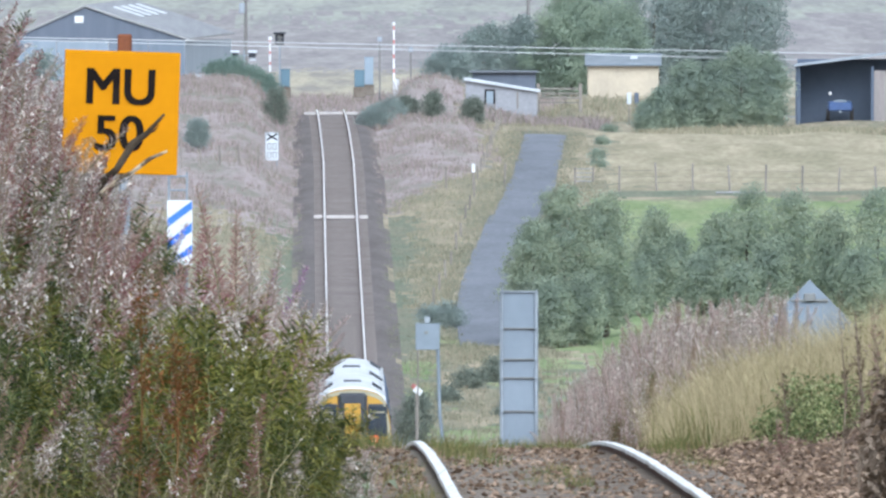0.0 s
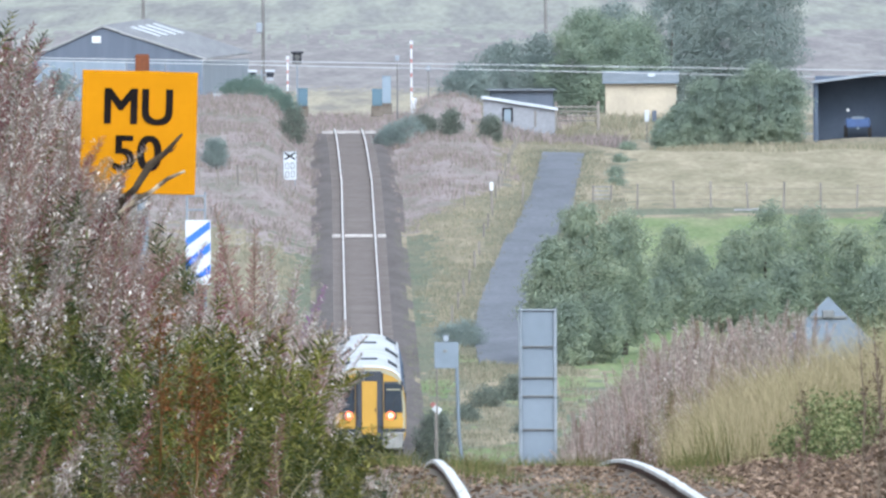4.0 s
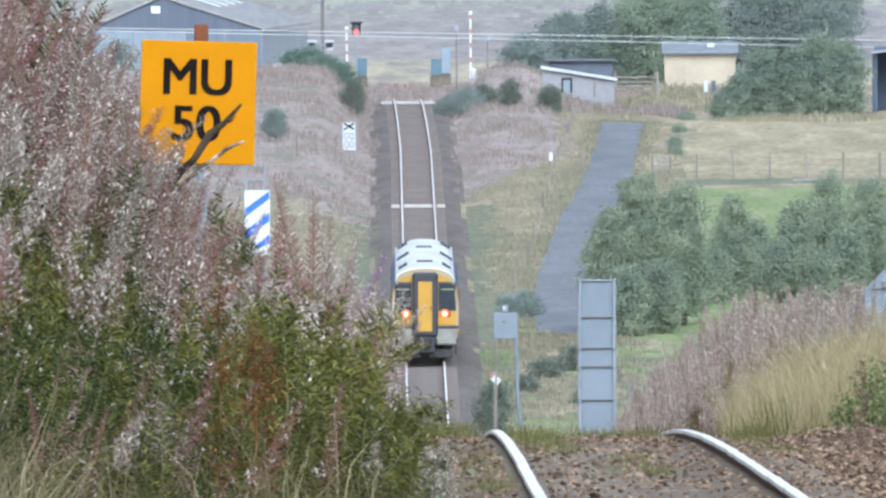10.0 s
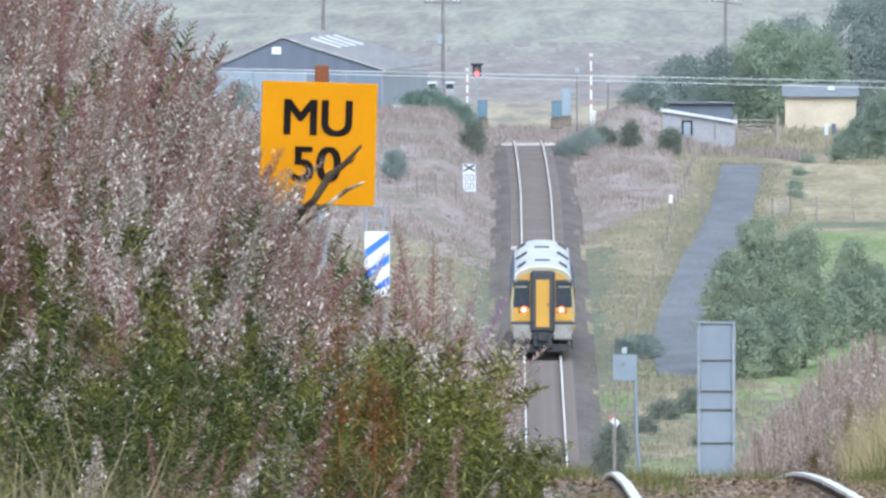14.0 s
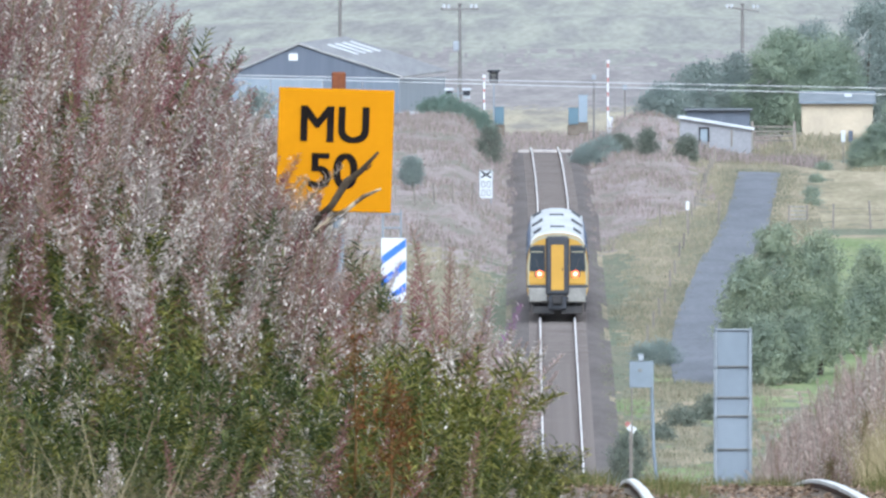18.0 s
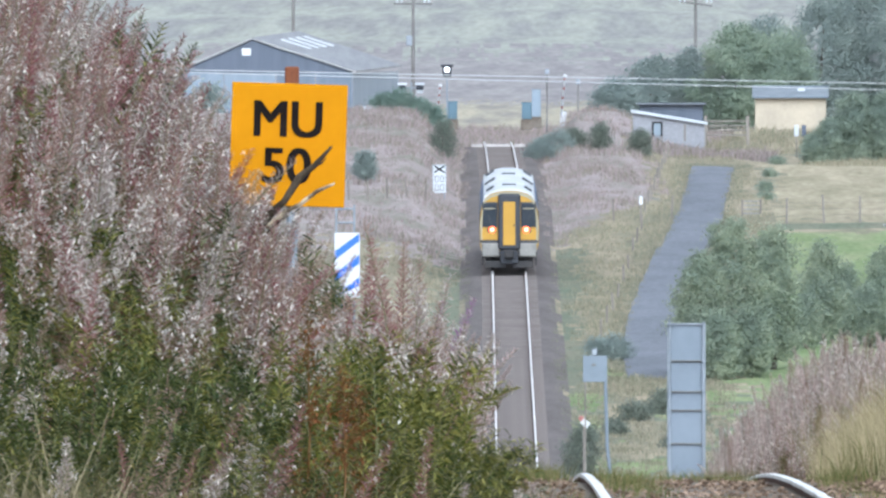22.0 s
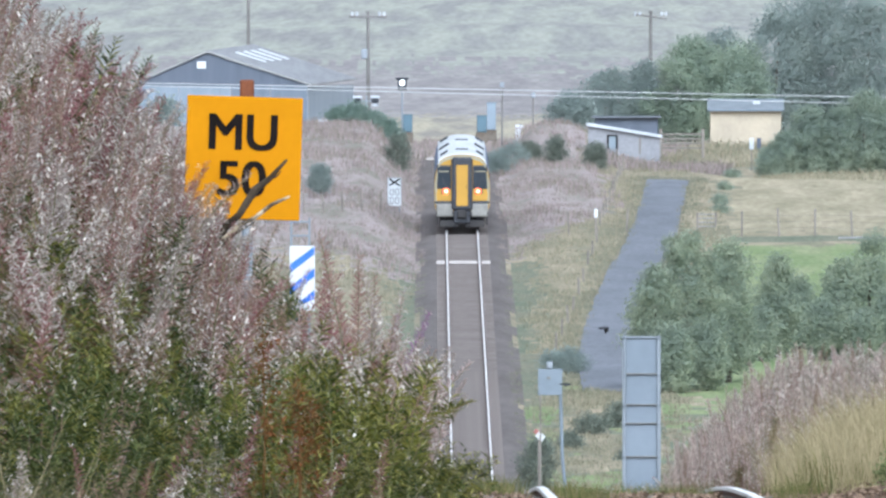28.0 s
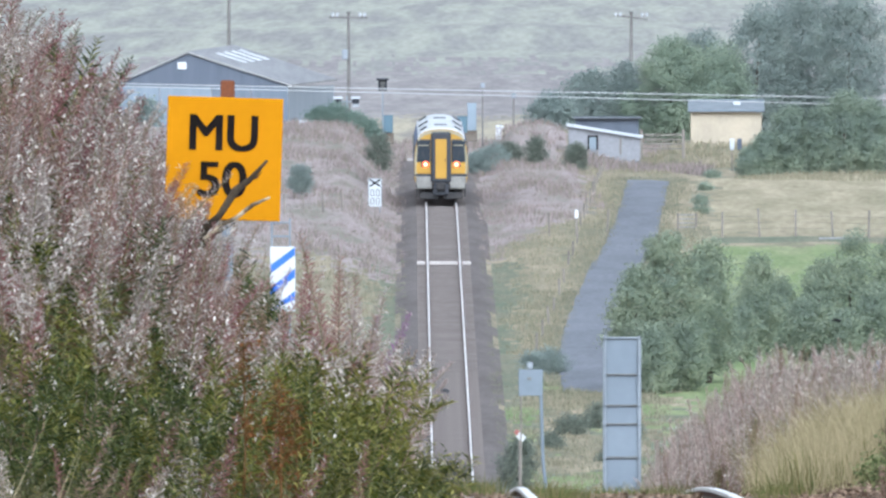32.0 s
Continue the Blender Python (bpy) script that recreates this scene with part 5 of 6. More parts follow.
    def below_edge(x, y, h, sway):
        for _ in range(3):
            low = EYE - y * 0.001 * float(np.interp(1000 * (x + sway * h) / y, edge_b, edge_d))
            h = min(h, max(0.25, low - ground_z(x, y)))
        return h

    # the bank beside the speed board: single plants at its edge, a joined mass behind
    def bank_plant(put, y, s):
        h = 1.34 * (0.36 + 0.64 * step(-1.25, -2.2, s)) * rnd.uniform(0.82, 1.10)
        x = rail_x(y) + s
        green = rnd.random() < max((0.86 if s > -2.6 else 0.94) * step(188, 174, y), 0.88 * step(-2.9, -2.2, s))
        if not green:
            h *= 1 - 0.28 * step(186, 168, y)
        elif y > 176:
            h *= 0.86
        elif s < -2.6:
            h *= rnd.uniform(0.6, 1.0)
        h = below_edge(x, y, h, 0.22) * rnd.uniform(0.92, 1.06)
        if h < 0.32:
            return
        put(x, y, ("lime" if -2.6 < s < -1.85 and rnd.random() < 0.66 or rnd.random() < 0.14 else "leafy") if green else pick(x, y), h, rnd.uniform(0, 360))

    for i in range(250):
        bank_plant(plant, rnd.uniform(165, 204), -1.42 - 3.4 * rnd.random() ** 0.9)
    for i in range(420):
        bank_plant(sow, rnd.uniform(164.5, 214), -1.50 - 4.1 * rnd.random() ** 0.8)
    for i in range(120):
        bank_plant(sow, rnd.uniform(164.5, 176), -1.6 - 2.8 * rnd.random())
    for i in range(420):
        bank_plant(sow, rnd.uniform(188, 214), -2.7 - 2.6 * rnd.random())
    # tall stems reaching out from the bank's edge: bearing and drop of each tip
    lean = 7
    for i, (b, v) in enumerate(((-345, 480), (-365, 520), (-352, 472), (-434, 462), (-362, 520), (-334, 550), (-344, 590), (-314, 590), (-450, 512), (-299, 640), (-284, 680), (-384, 550), (-374, 600),
                                (-462, 560), (-329, 630), (-404, 570), (-300, 700), (-310, 680), (-438, 545), (-350, 660), (-280, 735), (-420, 560))):
        y = rnd.uniform(196, 212)
        z = EYE - v * y / 66000
        x = b * y / 66000 - 0.10
        plant(x, y, ("pink", "pink", "fluffy", "leafy", "pink")[i % 5], min(1.95, z - ground_z(x, y) + 0.05) * (0.9 if i % 5 == 3 else 1), rnd.uniform(0, 360))
    lean = 24
    # a few pink spikes standing low among the front leaves
    for i in range(20):
        s = -1.7 - 2.2 * rnd.random()
        y = rnd.uniform(164.5, 168)
        x = rail_x(y) + s
        plant(x, y, ("pink", "fluffy", "pink", "pink")[i % 4], below_edge(x, y, rnd.uniform(0.75, 1.2), 0.3), rnd.uniform(0, 360))
    # further along, down the far side of the crest, low enough to leave the marker board clear
    for i in range(230):
        y = rnd.uniform(218, 330)
        x = rail_x(y) + (rnd.uniform(-4.2, -1.8) if i % 3 else -1.8 - 0.9 * rnd.random())
        free = EYE - y * rnd.uniform(0.0093, 0.0102) - ground_z(x, y)
        h = below_edge(x, y, rnd.uniform(0.9, 1.4), 0.1) if x / y < -0.0080 else below_edge(x, y, min(rnd.uniform(0.9, 1.5), free), -0.1)
        if h > 0.35:
            sow(x, y, "pink" if rnd.random() < 0.4 else "fluffy" if rnd.random() < 0.4 else "autumn", h, rnd.uniform(0, 360))
    for i in range(12):
        plant(rnd.uniform(-0.85, -0.42), rnd.uniform(167, 172), "autumn" if i % 3 else "fluffy", rnd.uniform(0.42, 0.75), rnd.uniform(0, 360))
    plant(-1.66, 300, "bloom", 1.62, 30)
    plant(-1.74, 304, "bloom", 1.52, 130)
    # the opposite bank
    lean = 7
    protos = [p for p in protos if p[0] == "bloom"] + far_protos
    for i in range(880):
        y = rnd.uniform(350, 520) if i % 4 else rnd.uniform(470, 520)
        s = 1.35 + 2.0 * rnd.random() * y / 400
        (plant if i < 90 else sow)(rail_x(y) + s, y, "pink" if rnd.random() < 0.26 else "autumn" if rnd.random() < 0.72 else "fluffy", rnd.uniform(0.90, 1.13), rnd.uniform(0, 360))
    mass = thing("willowherb_thicket", pose(0, 0, 0), "dense willowherb in pink pods and white seed fluff", "weeds", kind="stuff")
    for (nm, _), pieces in joined.items():
        tagged(part(nm, merged(nm, pieces, pieces[0][1].materials[0]), "", mass), kind="stuff")


build_weeds()


def blades(rnd, n, spread, height, width, bend=0.5):
    g = Geo()
    for _ in range(n):
        a, r = rnd.uniform(0, 6.28), spread * math.sqrt(rnd.random())
        b = Vector((r * math.cos(a), r * math.sin(a), 0))
        d = Vector((rnd.uniform(-1, 1), rnd.uniform(-1, 1), 0)) * bend
        h = height * rnd.uniform(0.55, 1.1)
        w = Vector((rnd.uniform(-1, 1), rnd.uniform(-1, 1), 0)).normalized() * width
        m = b + d * h * 0.35 + Vector((0, 0, h * 0.6))
        e = b + d * h + Vector((0, 0, h * rnd.uniform(0.75, 1)))
        g.add([b - w, b + w, m + w * 0.7, m - w * 0.7, e], [(0, 1, 2, 3), (3, 2, 4)])
    return g


def scatter_grass(name, label, spots, material, seed, n, spread, height, width, bend=0.5):
    """Many tufts joined into one growth."""
    rnd = random.Random(seed)
    kinds = [blades(rnd, n, spread, height, width, bend) for _ in range(6)]
    g = Geo()
    for x, y, k in spots:
        q = kinds[rnd.randrange(6)]
        z = ground_z(x, y) - 0.02
        a = rnd.uniform(0, 6.28)
        ca, sa = math.cos(a) * k, math.sin(a) * k
        o = len(g.v)
        g.v += [(x + v[0] * ca - v[1] * sa, y + v[0] * sa + v[1] * ca, z + v[2] * k) for v in q.v]
        g.f += [tuple(o + i for i in f) for f in q.f]
    return tagged(part(name, g, material, tidy=False), label, "grass", kind="stuff")


def build_grass():
    rnd = random.Random(33)

    def near(n, y0, y1, s0, s1, k0=0.7, k1=1.2):
        out = []
        for _ in range(n):
            y = rnd.uniform(y0, y1)
            out.append((rail_x(y) + rnd.uniform(s0, s1), y, rnd.uniform(k0, k1)))
        return out

    scatter_grass("dry_grass", "tall straw-coloured grass on the trackside bank", near(1200, 290, 350, 1.6, 5.2), "straw", 1, 36, 0.17, 0.78, 0.0025, 0.6)
    scatter_grass("dry_grass", "straw-coloured grass bent over at the foot of the weeds", near(62, 160.5, 163.5, -4.5, -3.12, 0.62, 1.05), "tussock", 2, 30, 0.15, 1.0, 0.0042, 0.75)
    scatter_grass("dry_grass", "weathered grass tangled at the foot of the weeds", near(36, 161, 164, -4.5, -3.0, 0.5, 0.9), "dullstraw", 15, 30, 0.16, 1.0, 0.0042, 0.8)
    scatter_grass("arching_grass", "long pale grass stems arching out of the weeds", near(20, 161, 164, -4.4, -3.1, 0.8, 1.15), "tussock", 12, 4, 0.10, 1.25, 0.0034, 0.75)
    scatter_grass("short_grass", "short green and yellow grass along the ballast edge", near(90, 240, 330, -2.6, -1.5, 0.6, 1.1) + near(90, 290, 340, 1.2, 2.2, 0.6, 1.2) + near(26, 262, 300, 0.95, 1.35, 0.4, 0.8)
                  + near(12, 228, 262, -1.1, -0.92, 0.6, 1.0) + near(30, 262, 300, -0.62, -0.3, 0.6, 1.1) + near(240, 306, 328, -2.2, 2.0, 0.3, 0.62)
                  + near(24, 238, 262, -0.2, 0.2, 0.4, 0.8) , "greengrass", 3, 30, 0.15, 0.20, 0.003)
    scatter_grass("rank_grass", "rank yellow-green grass stems among the weeds", near(120, 163, 169, -4.2, -1.35, 0.6, 1.25), "greengrass", 7, 9, 0.14, 0.72, 0.0032, 0.55)
    scatter_grass("rank_grass", "green undergrowth at the foot of the dry grass", near(300, 292, 335, 1.5, 4.6, 0.8, 1.4), "greengrass", 8, 16, 0.16, 0.36, 0.0035, 0.6)
    scatter_grass("crest_grass", "short grass standing on the crest beside the rail", near(110, 302, 322, -2.7, -0.95, 1.0, 1.5) + near(60, 305, 325, -0.6, 0.6, 0.8, 1.2), "greengrass", 9, 30, 0.15, 0.20, 0.003)
    scatter_grass("rank_grass", "thin straw stems standing among the green weeds", near(80, 163, 168, -3.1, -1.7, 0.7, 1.2), "tussock", 14, 7, 0.14, 0.85, 0.003, 0.5)
    spots, spots2, spots3, verge = [], [], [], []
    for _ in range(9000):
        y = rnd.uniform(1560, 2075)
        s = rnd.choice((-1, 1)) * rnd.uniform(2.2, 13)
        x = rail_x(y) + s
        if abs(x - road_x(y)) < 1.35 and y < 1972:
            continue
        if zone(x, y) == "bank":
            spots.append((x, y, rnd.uniform(0.8, 1.5) if math.sin(y * 0.085 + s * 0.6) > 0.3 else rnd.uniform(0.3, 0.8)))
        elif zone(x, y) == "rough":
            spots2.append((x, y, rnd.uniform(0.5, 1.1)))
    for _ in range(1300):
        y = rnd.uniform(1385, 2060)
        (spots if y > 1760 else verge).append((rail_x(y) + rnd.choice((-1, 1)) * (1.8 + 2.0 * rnd.random() ** 1.5), y, rnd.uniform(0.25, 0.7)))
    for _ in range(900):
        y = rnd.uniform(2066, 2185)
        x = rail_x(y) + rnd.uniform(-14, 14)
        if not 2083 < y < 2101:
            spots.append((x, y, rnd.uniform(0.8, 2.0)))
    for _ in range(260):
        spots.append((rnd.uniform(1.6, 8.5), rnd.uniform(2012, 2031), rnd.uniform(1.2, 2.6)))
    for _ in range(420):
        spots2.append((rnd.uniform(10.5, 24), rnd.uniform(1985, 2012), rnd.uniform(0.7, 1.5)))
    for _ in range(420):
        spots2.append((rnd.uniform(3.5, 14), rnd.uniform(2035, 2082), rnd.uniform(0.9, 2.2)))
    for _ in range(260):
        spots3.append((rnd.uniform(-0.6, 4.5), rnd.uniform(1512, 1535), rnd.uniform(0.7, 1.4)))
    for _ in range(2500):
        y = rnd.uniform(1375, 1700)
        x = rail_x(y) + rnd.uniform(2.4, 9)
        if zone(x, y) in ("rough", "pasture") and (abs(x - road_x(y)) > 1.35 or y < 1530):
            spots3.append((x, y, rnd.uniform(0.5, 1.2)))
    for _ in range(1700):
        y = rnd.uniform(1540, 1985)
        verge.append((road_x(y) + rnd.choice((-1, 1)) * (1.08 + 0.9 * rnd.random() ** 1.6), y, rnd.uniform(0.35, 0.9)))
    verge += [(road_x(1978) + rnd.uniform(-1.4, 1.4), rnd.uniform(1968, 1984), rnd.uniform(0.8, 1.4)) for _ in range(70)]
    scatter_grass("verge_grass", "yellow-green grass along both edges of the road", verge, "vergegrass", 10, 14, 0.40, 0.30, 0.018)
    scatter_grass("bank_grass", "pinkish dry grass over the cutting sides", spots, "pinkgrass", 4, 10, 0.45, 0.34, 0.021)
    scatter_grass("rough_grass", "pale tussocks between line and road", spots2, "palegrass", 5, 10, 0.45, 0.32, 0.021)
    scatter_grass("valley_grass", "yellow-green rough grass in the valley bottom", spots3, "valleygrass", 6, 12, 0.45, 0.26, 0.022)


build_grass()


def build_near_details():
    # dead branches poking up before the speed board
    b = thing("dead_branch", pose(-1.97, 199.5, ground_z(-1.97, 199.5)), "dark dead branch leaning across the speed board", "branch")
    z = ground_z(-1.97, 199.5)

    def p(px, pz):
        return (px + 1.97, 0, pz - z)

    part("stem", Geo().tube([p(-2.12, 18.17), p(-2.03, 18.30), p(-1.93, 18.42), p(-1.83, 18.565), p(-1.745, 18.64), p(-1.66, 18.775), p(-1.585, 18.83), p(-1.490, 18.935)],
                            [0.024, 0.023, 0.021, 0.024, 0.019, 0.022, 0.016, 0.007], 7), "deadwood", b)
    part("stem", Geo().tube([(-0.20, 0, -0.2), p(-2.12, 18.17)], [0.020, 0.019], 7), "deadwood", b)
    part("snag", Geo().tube([p(-1.585, 18.83), p(-1.545, 18.845), p(-1.52, 18.875)], [0.008, 0.006, 0.002], 5), "deadwood", b)
    part("snag", Geo().tube([p(-1.83, 18.565), p(-1.80, 18.50), p(-1.83, 18.44)], [0.009, 0.008, 0.003], 5), "deadwood", b)
    part("twig", Geo().tube([p(-1.93, 18.42), p(-1.83, 18.51), p(-1.74, 18.585), p(-1.66, 18.625), p(-1.57, 18.695), p(-1.475, 18.738)], [0.012, 0.013, 0.016, 0.012, 0.013, 0.006], 6), "palewood", b, "bleached side twig")
    part("twig", Geo().tube([p(-1.86, 18.45), p(-1.76, 18.545), p(-1.66, 18.602)], [0.008, 0.007, 0.003], 5), "deadwood", b)
    # rust-red docks
    rnd = random.Random(8)
    for i, (x, y, h) in enumerate(((-1.36, 165, 1.42), (-1.13, 165.5, 1.05), (-1.20, 164.8, 1.15))):
        d = thing("dock", pose(x, y, ground_z(x, y) + 0.05), "rust-red seeding dock among the weeds", "weed", "rusty docks")
        st, sd = Geo(), Geo()
        st.tube([(0, 0, 0), (0.03, 0, h * 0.6), (0.02, 0, h)], [0.006, 0.005, 0.002], 5)
        for k in range(16):
            t = rnd.uniform(0.30, 0.92)
            a = rnd.uniform(0, 6.28)
            o = Vector((0.03, 0, h * t))
            e = o + Vector((math.cos(a), math.sin(a), 1.6)) * 0.11 * (1.25 - t)
            st.tube([o, e], [0.003, 0.001], 4, False)
            for q in range(20):
                f = o.lerp(e, rnd.uniform(0.2, 1.1)) + Vector((rnd.gauss(0, 0.03), rnd.gauss(0, 0.03), rnd.gauss(0, 0.03)))
                sd.leaf(f, (rnd.uniform(-1, 1), rnd.uniform(-1, 1), rnd.uniform(-0.6, 0.6)), rnd.uniform(0.02, 0.05), 0.014)
        for q in range(90):
            t = rnd.uniform(0.8, 1.03)
            sd.leaf((0.02 + rnd.gauss(0, 0.014), rnd.gauss(0, 0.014), h * t), (rnd.uniform(-1, 1), rnd.uniform(-1, 1), rnd.uniform(-0.3, 0.9)), rnd.uniform(0.02, 0.04), 0.013)
        part("stem", st, "rust", d)
        tagged(part("seed_spike", sd, "rust", d, tidy=False), kind="stuff")
    # green shrub and dark weeds on the opposite bank
    tree("sallow_shrub", -0.50, 170, "low sallow with pale grey-green leaves beside the ballast", "shrub", 0.42, 0.52, 0.02, 15, "sallow", 700, 0.05)
    tree("sallow_shrub", -0.72, 171, "low sallow with pale grey-green leaves beside the ballast", "shrub", 0.44, 0.62, 0.02, 16, "shrub", 700, 0.05)
    tree("bramble", 2.55, 284, "low green bramble at the ballast edge", "shrub", 0.36, 0.26, 0.02, 17, "bramble", 700, 0.032)
    tree("bramble", 2.78, 280, "low green bramble at the ballast edge", "shrub", 0.42, 0.34, 0.02, 18, "bramble", 700, 0.032)
    tree("bramble", 2.85, 290, "low green bramble at the ballast edge", "shrub", 0.48, 0.42, 0.02, 5, "bramble", 900, 0.032)
    tree("bramble", 3.02, 284, "low green bramble at the ballast edge", "shrub", 0.44, 0.40, 0.02, 6, "bramble", 800, 0.032)
    stalks = [(2.39, 262, 0.80), (2.33, 259, 0.42), (2.67, 250, 1.35), (2.74, 246, 1.25)]
    for i in range(9):
        x, y = 2.56 + 0.5 * rnd.random() ** 0.8, rnd.uniform(226, 258)
        stalks.append((x * y / 238, y, (0.55 + 1.1 * (x - 2.3)) * rnd.uniform(0.85, 1.1) + 0.25))
    for i, (x, y, h) in enumerate(stalks):
        d = thing("dead_weed", pose(x, y, ground_z(x, y) - 0.05), "dead brown weed stalk with curled seed branches", "weed", "dead weeds")
        st, lf = Geo(), Geo()
        st.tube([(0, 0, 0), (0.03, 0, h * 0.5), (-0.02, 0, h)], [0.008, 0.006, 0.002], 5)
        for k in range(9):
            t0 = rnd.uniform(0.25, 0.85)
            a = rnd.uniform(0, 6.28)
            o = Vector((0.03 * min(1, 2 * t0) - 0.05 * max(0, t0 - 0.5), 0, h * t0))
            e = o + Vector((math.cos(a) * 0.10, math.sin(a) * 0.10, 0.16)) * (1.3 - t0)
            st.tube([o, o.lerp(e, 0.5) + Vector((0.01, 0, -0.01)), e], [0.004, 0.003, 0.001], 4, False)
            for q in range(8):
                lf.leaf(o.lerp(e, rnd.uniform(0.2, 1.05)), (rnd.uniform(-1, 1), rnd.uniform(-1, 1), rnd.uniform(-0.3, 1)), rnd.uniform(0.02, 0.05), rnd.uniform(0.008, 0.014))
        for k in range(80):
            t = rnd.uniform(0.12, 1)
            a = rnd.uniform(0, 6.28)
            lf.leaf((0.03 * min(1, 2 * t) - 0.05 * max(0, t - 0.5), 0, h * t), (math.cos(a), math.sin(a), rnd.uniform(0, 0.9)), rnd.uniform(0.03, 0.075) * (1.2 - 0.5 * t), rnd.uniform(0.007, 0.012))
        part("stem", st, "brown_weed", d)
        tagged(part("seed_branch", lf, "fw_pod" if i % 4 == 1 else "brown_weed", d, tidy=False), kind="stuff")
    tree("dock_clump", 2.60, 211, "dense clump of dead dark-brown docks", "weed", 0.30, 1.02, 0.02, 41, "brown_weed", 1500, 0.05)
    tree("dock_clump", 2.58, 214, "dense clump of dead dark-brown docks", "weed", 0.26, 0.86, 0.02, 42, "brown_weed", 1100, 0.05)


build_near_details()


# ---- farm, crossing and fields ----
def build_big_shed():
    y, k = 2250.0, 2250.0 / 66000

    def X(v):
        return (v - 784) * k

    def Z(v):
        return EYE - (v + 150) * k

    xl, xr, xa = X(22), X(328), X(150)
    base = ground_z(xa, y) - 0.3
    shed = thing("farm_shed", pose(0, y, 0), "large blue-grey farm shed with a dark gable and white rooflights", "barn")
    eave, apex = Z(72), Z(14)
    # gable wall: dark above, pale sheets with dark door bay below
    part("gable", Geo().loft([[(xl, yy, eave), (xr, yy, eave), (xr, yy, eave + 0.1), (xa, yy, apex), (xl, yy, eave + 0.1)] for yy in (0, 0.2)]), "shed_dark", shed, "dark navy gable sheeting")
    bays = [(22, 100, "shed_pale"), (100, 192, "shed_pale"), (192, 262, "shed_mid"), (262, 328, "shed_mid")]
    for a, b, m in bays:
        part("wall_panel", Geo().box((X(a) + X(b)) / 2, 0.1, (eave + base) / 2, X(b) - X(a) - 0.04, 0.15, eave - base, 0.02), m, shed)
    depth = 24.0
    xs = X(405)
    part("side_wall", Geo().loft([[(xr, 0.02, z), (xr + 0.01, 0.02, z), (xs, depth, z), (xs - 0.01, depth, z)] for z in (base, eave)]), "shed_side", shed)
    for sx, xe, xe2 in ((-1, xl - 0.2, xl + 1.6), (1, xr + 0.2, xs + 0.2)):
        shift = xs - xr
        part("roof_slope", Geo().loft([[(xa, -0.2, apex + 0.06), (xa, -0.2, apex + 0.16), (xa + shift, depth, apex + 0.5), (xa + shift, depth, apex + 0.4)],
                                       [(xe, -0.2, eave + 0.02), (xe, -0.2, eave + 0.12), (xe + shift, depth, eave + 0.4), (xe + shift, depth, eave + 0.3)]]), "shed_roof", shed)
        if sx == 1:
            for q in range(4):
                u0 = 0.30 + 0.16 * q
                pts = []
                for u, v in ((u0, 0.14), (u0 + 0.055, 0.14), (u0 + 0.055, 0.42), (u0, 0.42)):
                    a = Vector((xa, -0.2, apex + 0.18)).lerp(Vector((xa + shift, depth, apex + 0.52)), u)
                    b = Vector((xe, -0.2, eave + 0.14)).lerp(Vector((xe + shift, depth, eave + 0.42)), u)
                    pts.append(a.lerp(b, v))
                part("rooflight", Geo().loft([pts, [p + Vector((0, 0, 0.05)) for p in pts]]), "skylight", shed, "white rooflight")
    part("gable_window", Geo().box(X(140), -0.05, Z(35), 0.55, 0.1, 0.44, 0.03), "skylight", shed, "small white gable window")
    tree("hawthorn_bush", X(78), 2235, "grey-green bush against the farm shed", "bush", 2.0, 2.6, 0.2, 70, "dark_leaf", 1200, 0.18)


build_big_shed()


def build_hut():
    y, k = 2030.0, 2030.0 / 66000

    def X(v):
        return (v - 784) * k

    def Z(v):
        return EYE - (v + 150) * k

    base = min(ground_z(X(822), y), ground_z(X(952), y)) - 0.4
    h = thing("lineside_hut", pose(0, y, 0), "low grey rendered hut with a pale sloping tin roof", "hut")
    x0, x1, z0, z1 = X(824), X(951), Z(142), Z(163)
    part("wall", Geo().loft([[(x0, yy, base), (x1, yy, base), (x1, yy, z1), (x0, yy, z0)] for yy in (0, 3)]), "render_wall", h)
    part("roof", Geo().loft([[(x0 - 0.1, yy, z0), (x1 + 0.15, yy, z1 - 0.02), (x1 + 0.15, yy, z1 + 0.12), (x0 - 0.1, yy, z0 + 0.15)] for yy in (-0.25, 3.2)]), "tin", h, "pale tin roof")
    d = part("door", Geo().box(X(867), -0.03, Z(172), 0.40, 0.08, 0.68, 0.01), "cabinet_pale", h)
    for sx in (-0.24, 0.24):
        part("door_frame", Geo().box(X(867) + sx, -0.06, Z(171), 0.09, 0.08, 0.78, 0.01), "black", d)
    part("door_frame", Geo().box(X(867), -0.06, Z(160), 0.56, 0.08, 0.09, 0.01), "black", d)
    part("wall_stain", Geo().box(X(916), -0.01, Z(178), 0.1, 0.04, 0.9, 0.01), "wood", h)
    b = thing("back_shed", pose(0, 2050, 0), "low dark shed behind the hut", "shed")
    k2 = 2050 / 66000
    part("wall", Geo().box((892 - 784) * k2, 1.5, EYE - (160 + 150) * k2, 3.5, 3, 2.0, 0.03), "shed_dark", b)
    part("roof", Geo().box((892 - 784) * k2, 1.4, EYE - (127 + 150) * k2, 3.8, 3.5, 0.12, 0.02), "dark_roof", b)


build_hut()


def build_cream_house():
    y = 2120.0
    k = y / 66000
    x0, x1 = (1040 - 784) * k, (1166 - 784) * k
    top, base = EYE - (115 + 150) * k, EYE - (198 + 150) * k
    ridge = EYE - (99 + 150) * k
    h = thing("cream_outbuilding", pose(0, y, 0), "cream-rendered farm outbuilding under a blue-grey roof, half hidden by trees", "building")
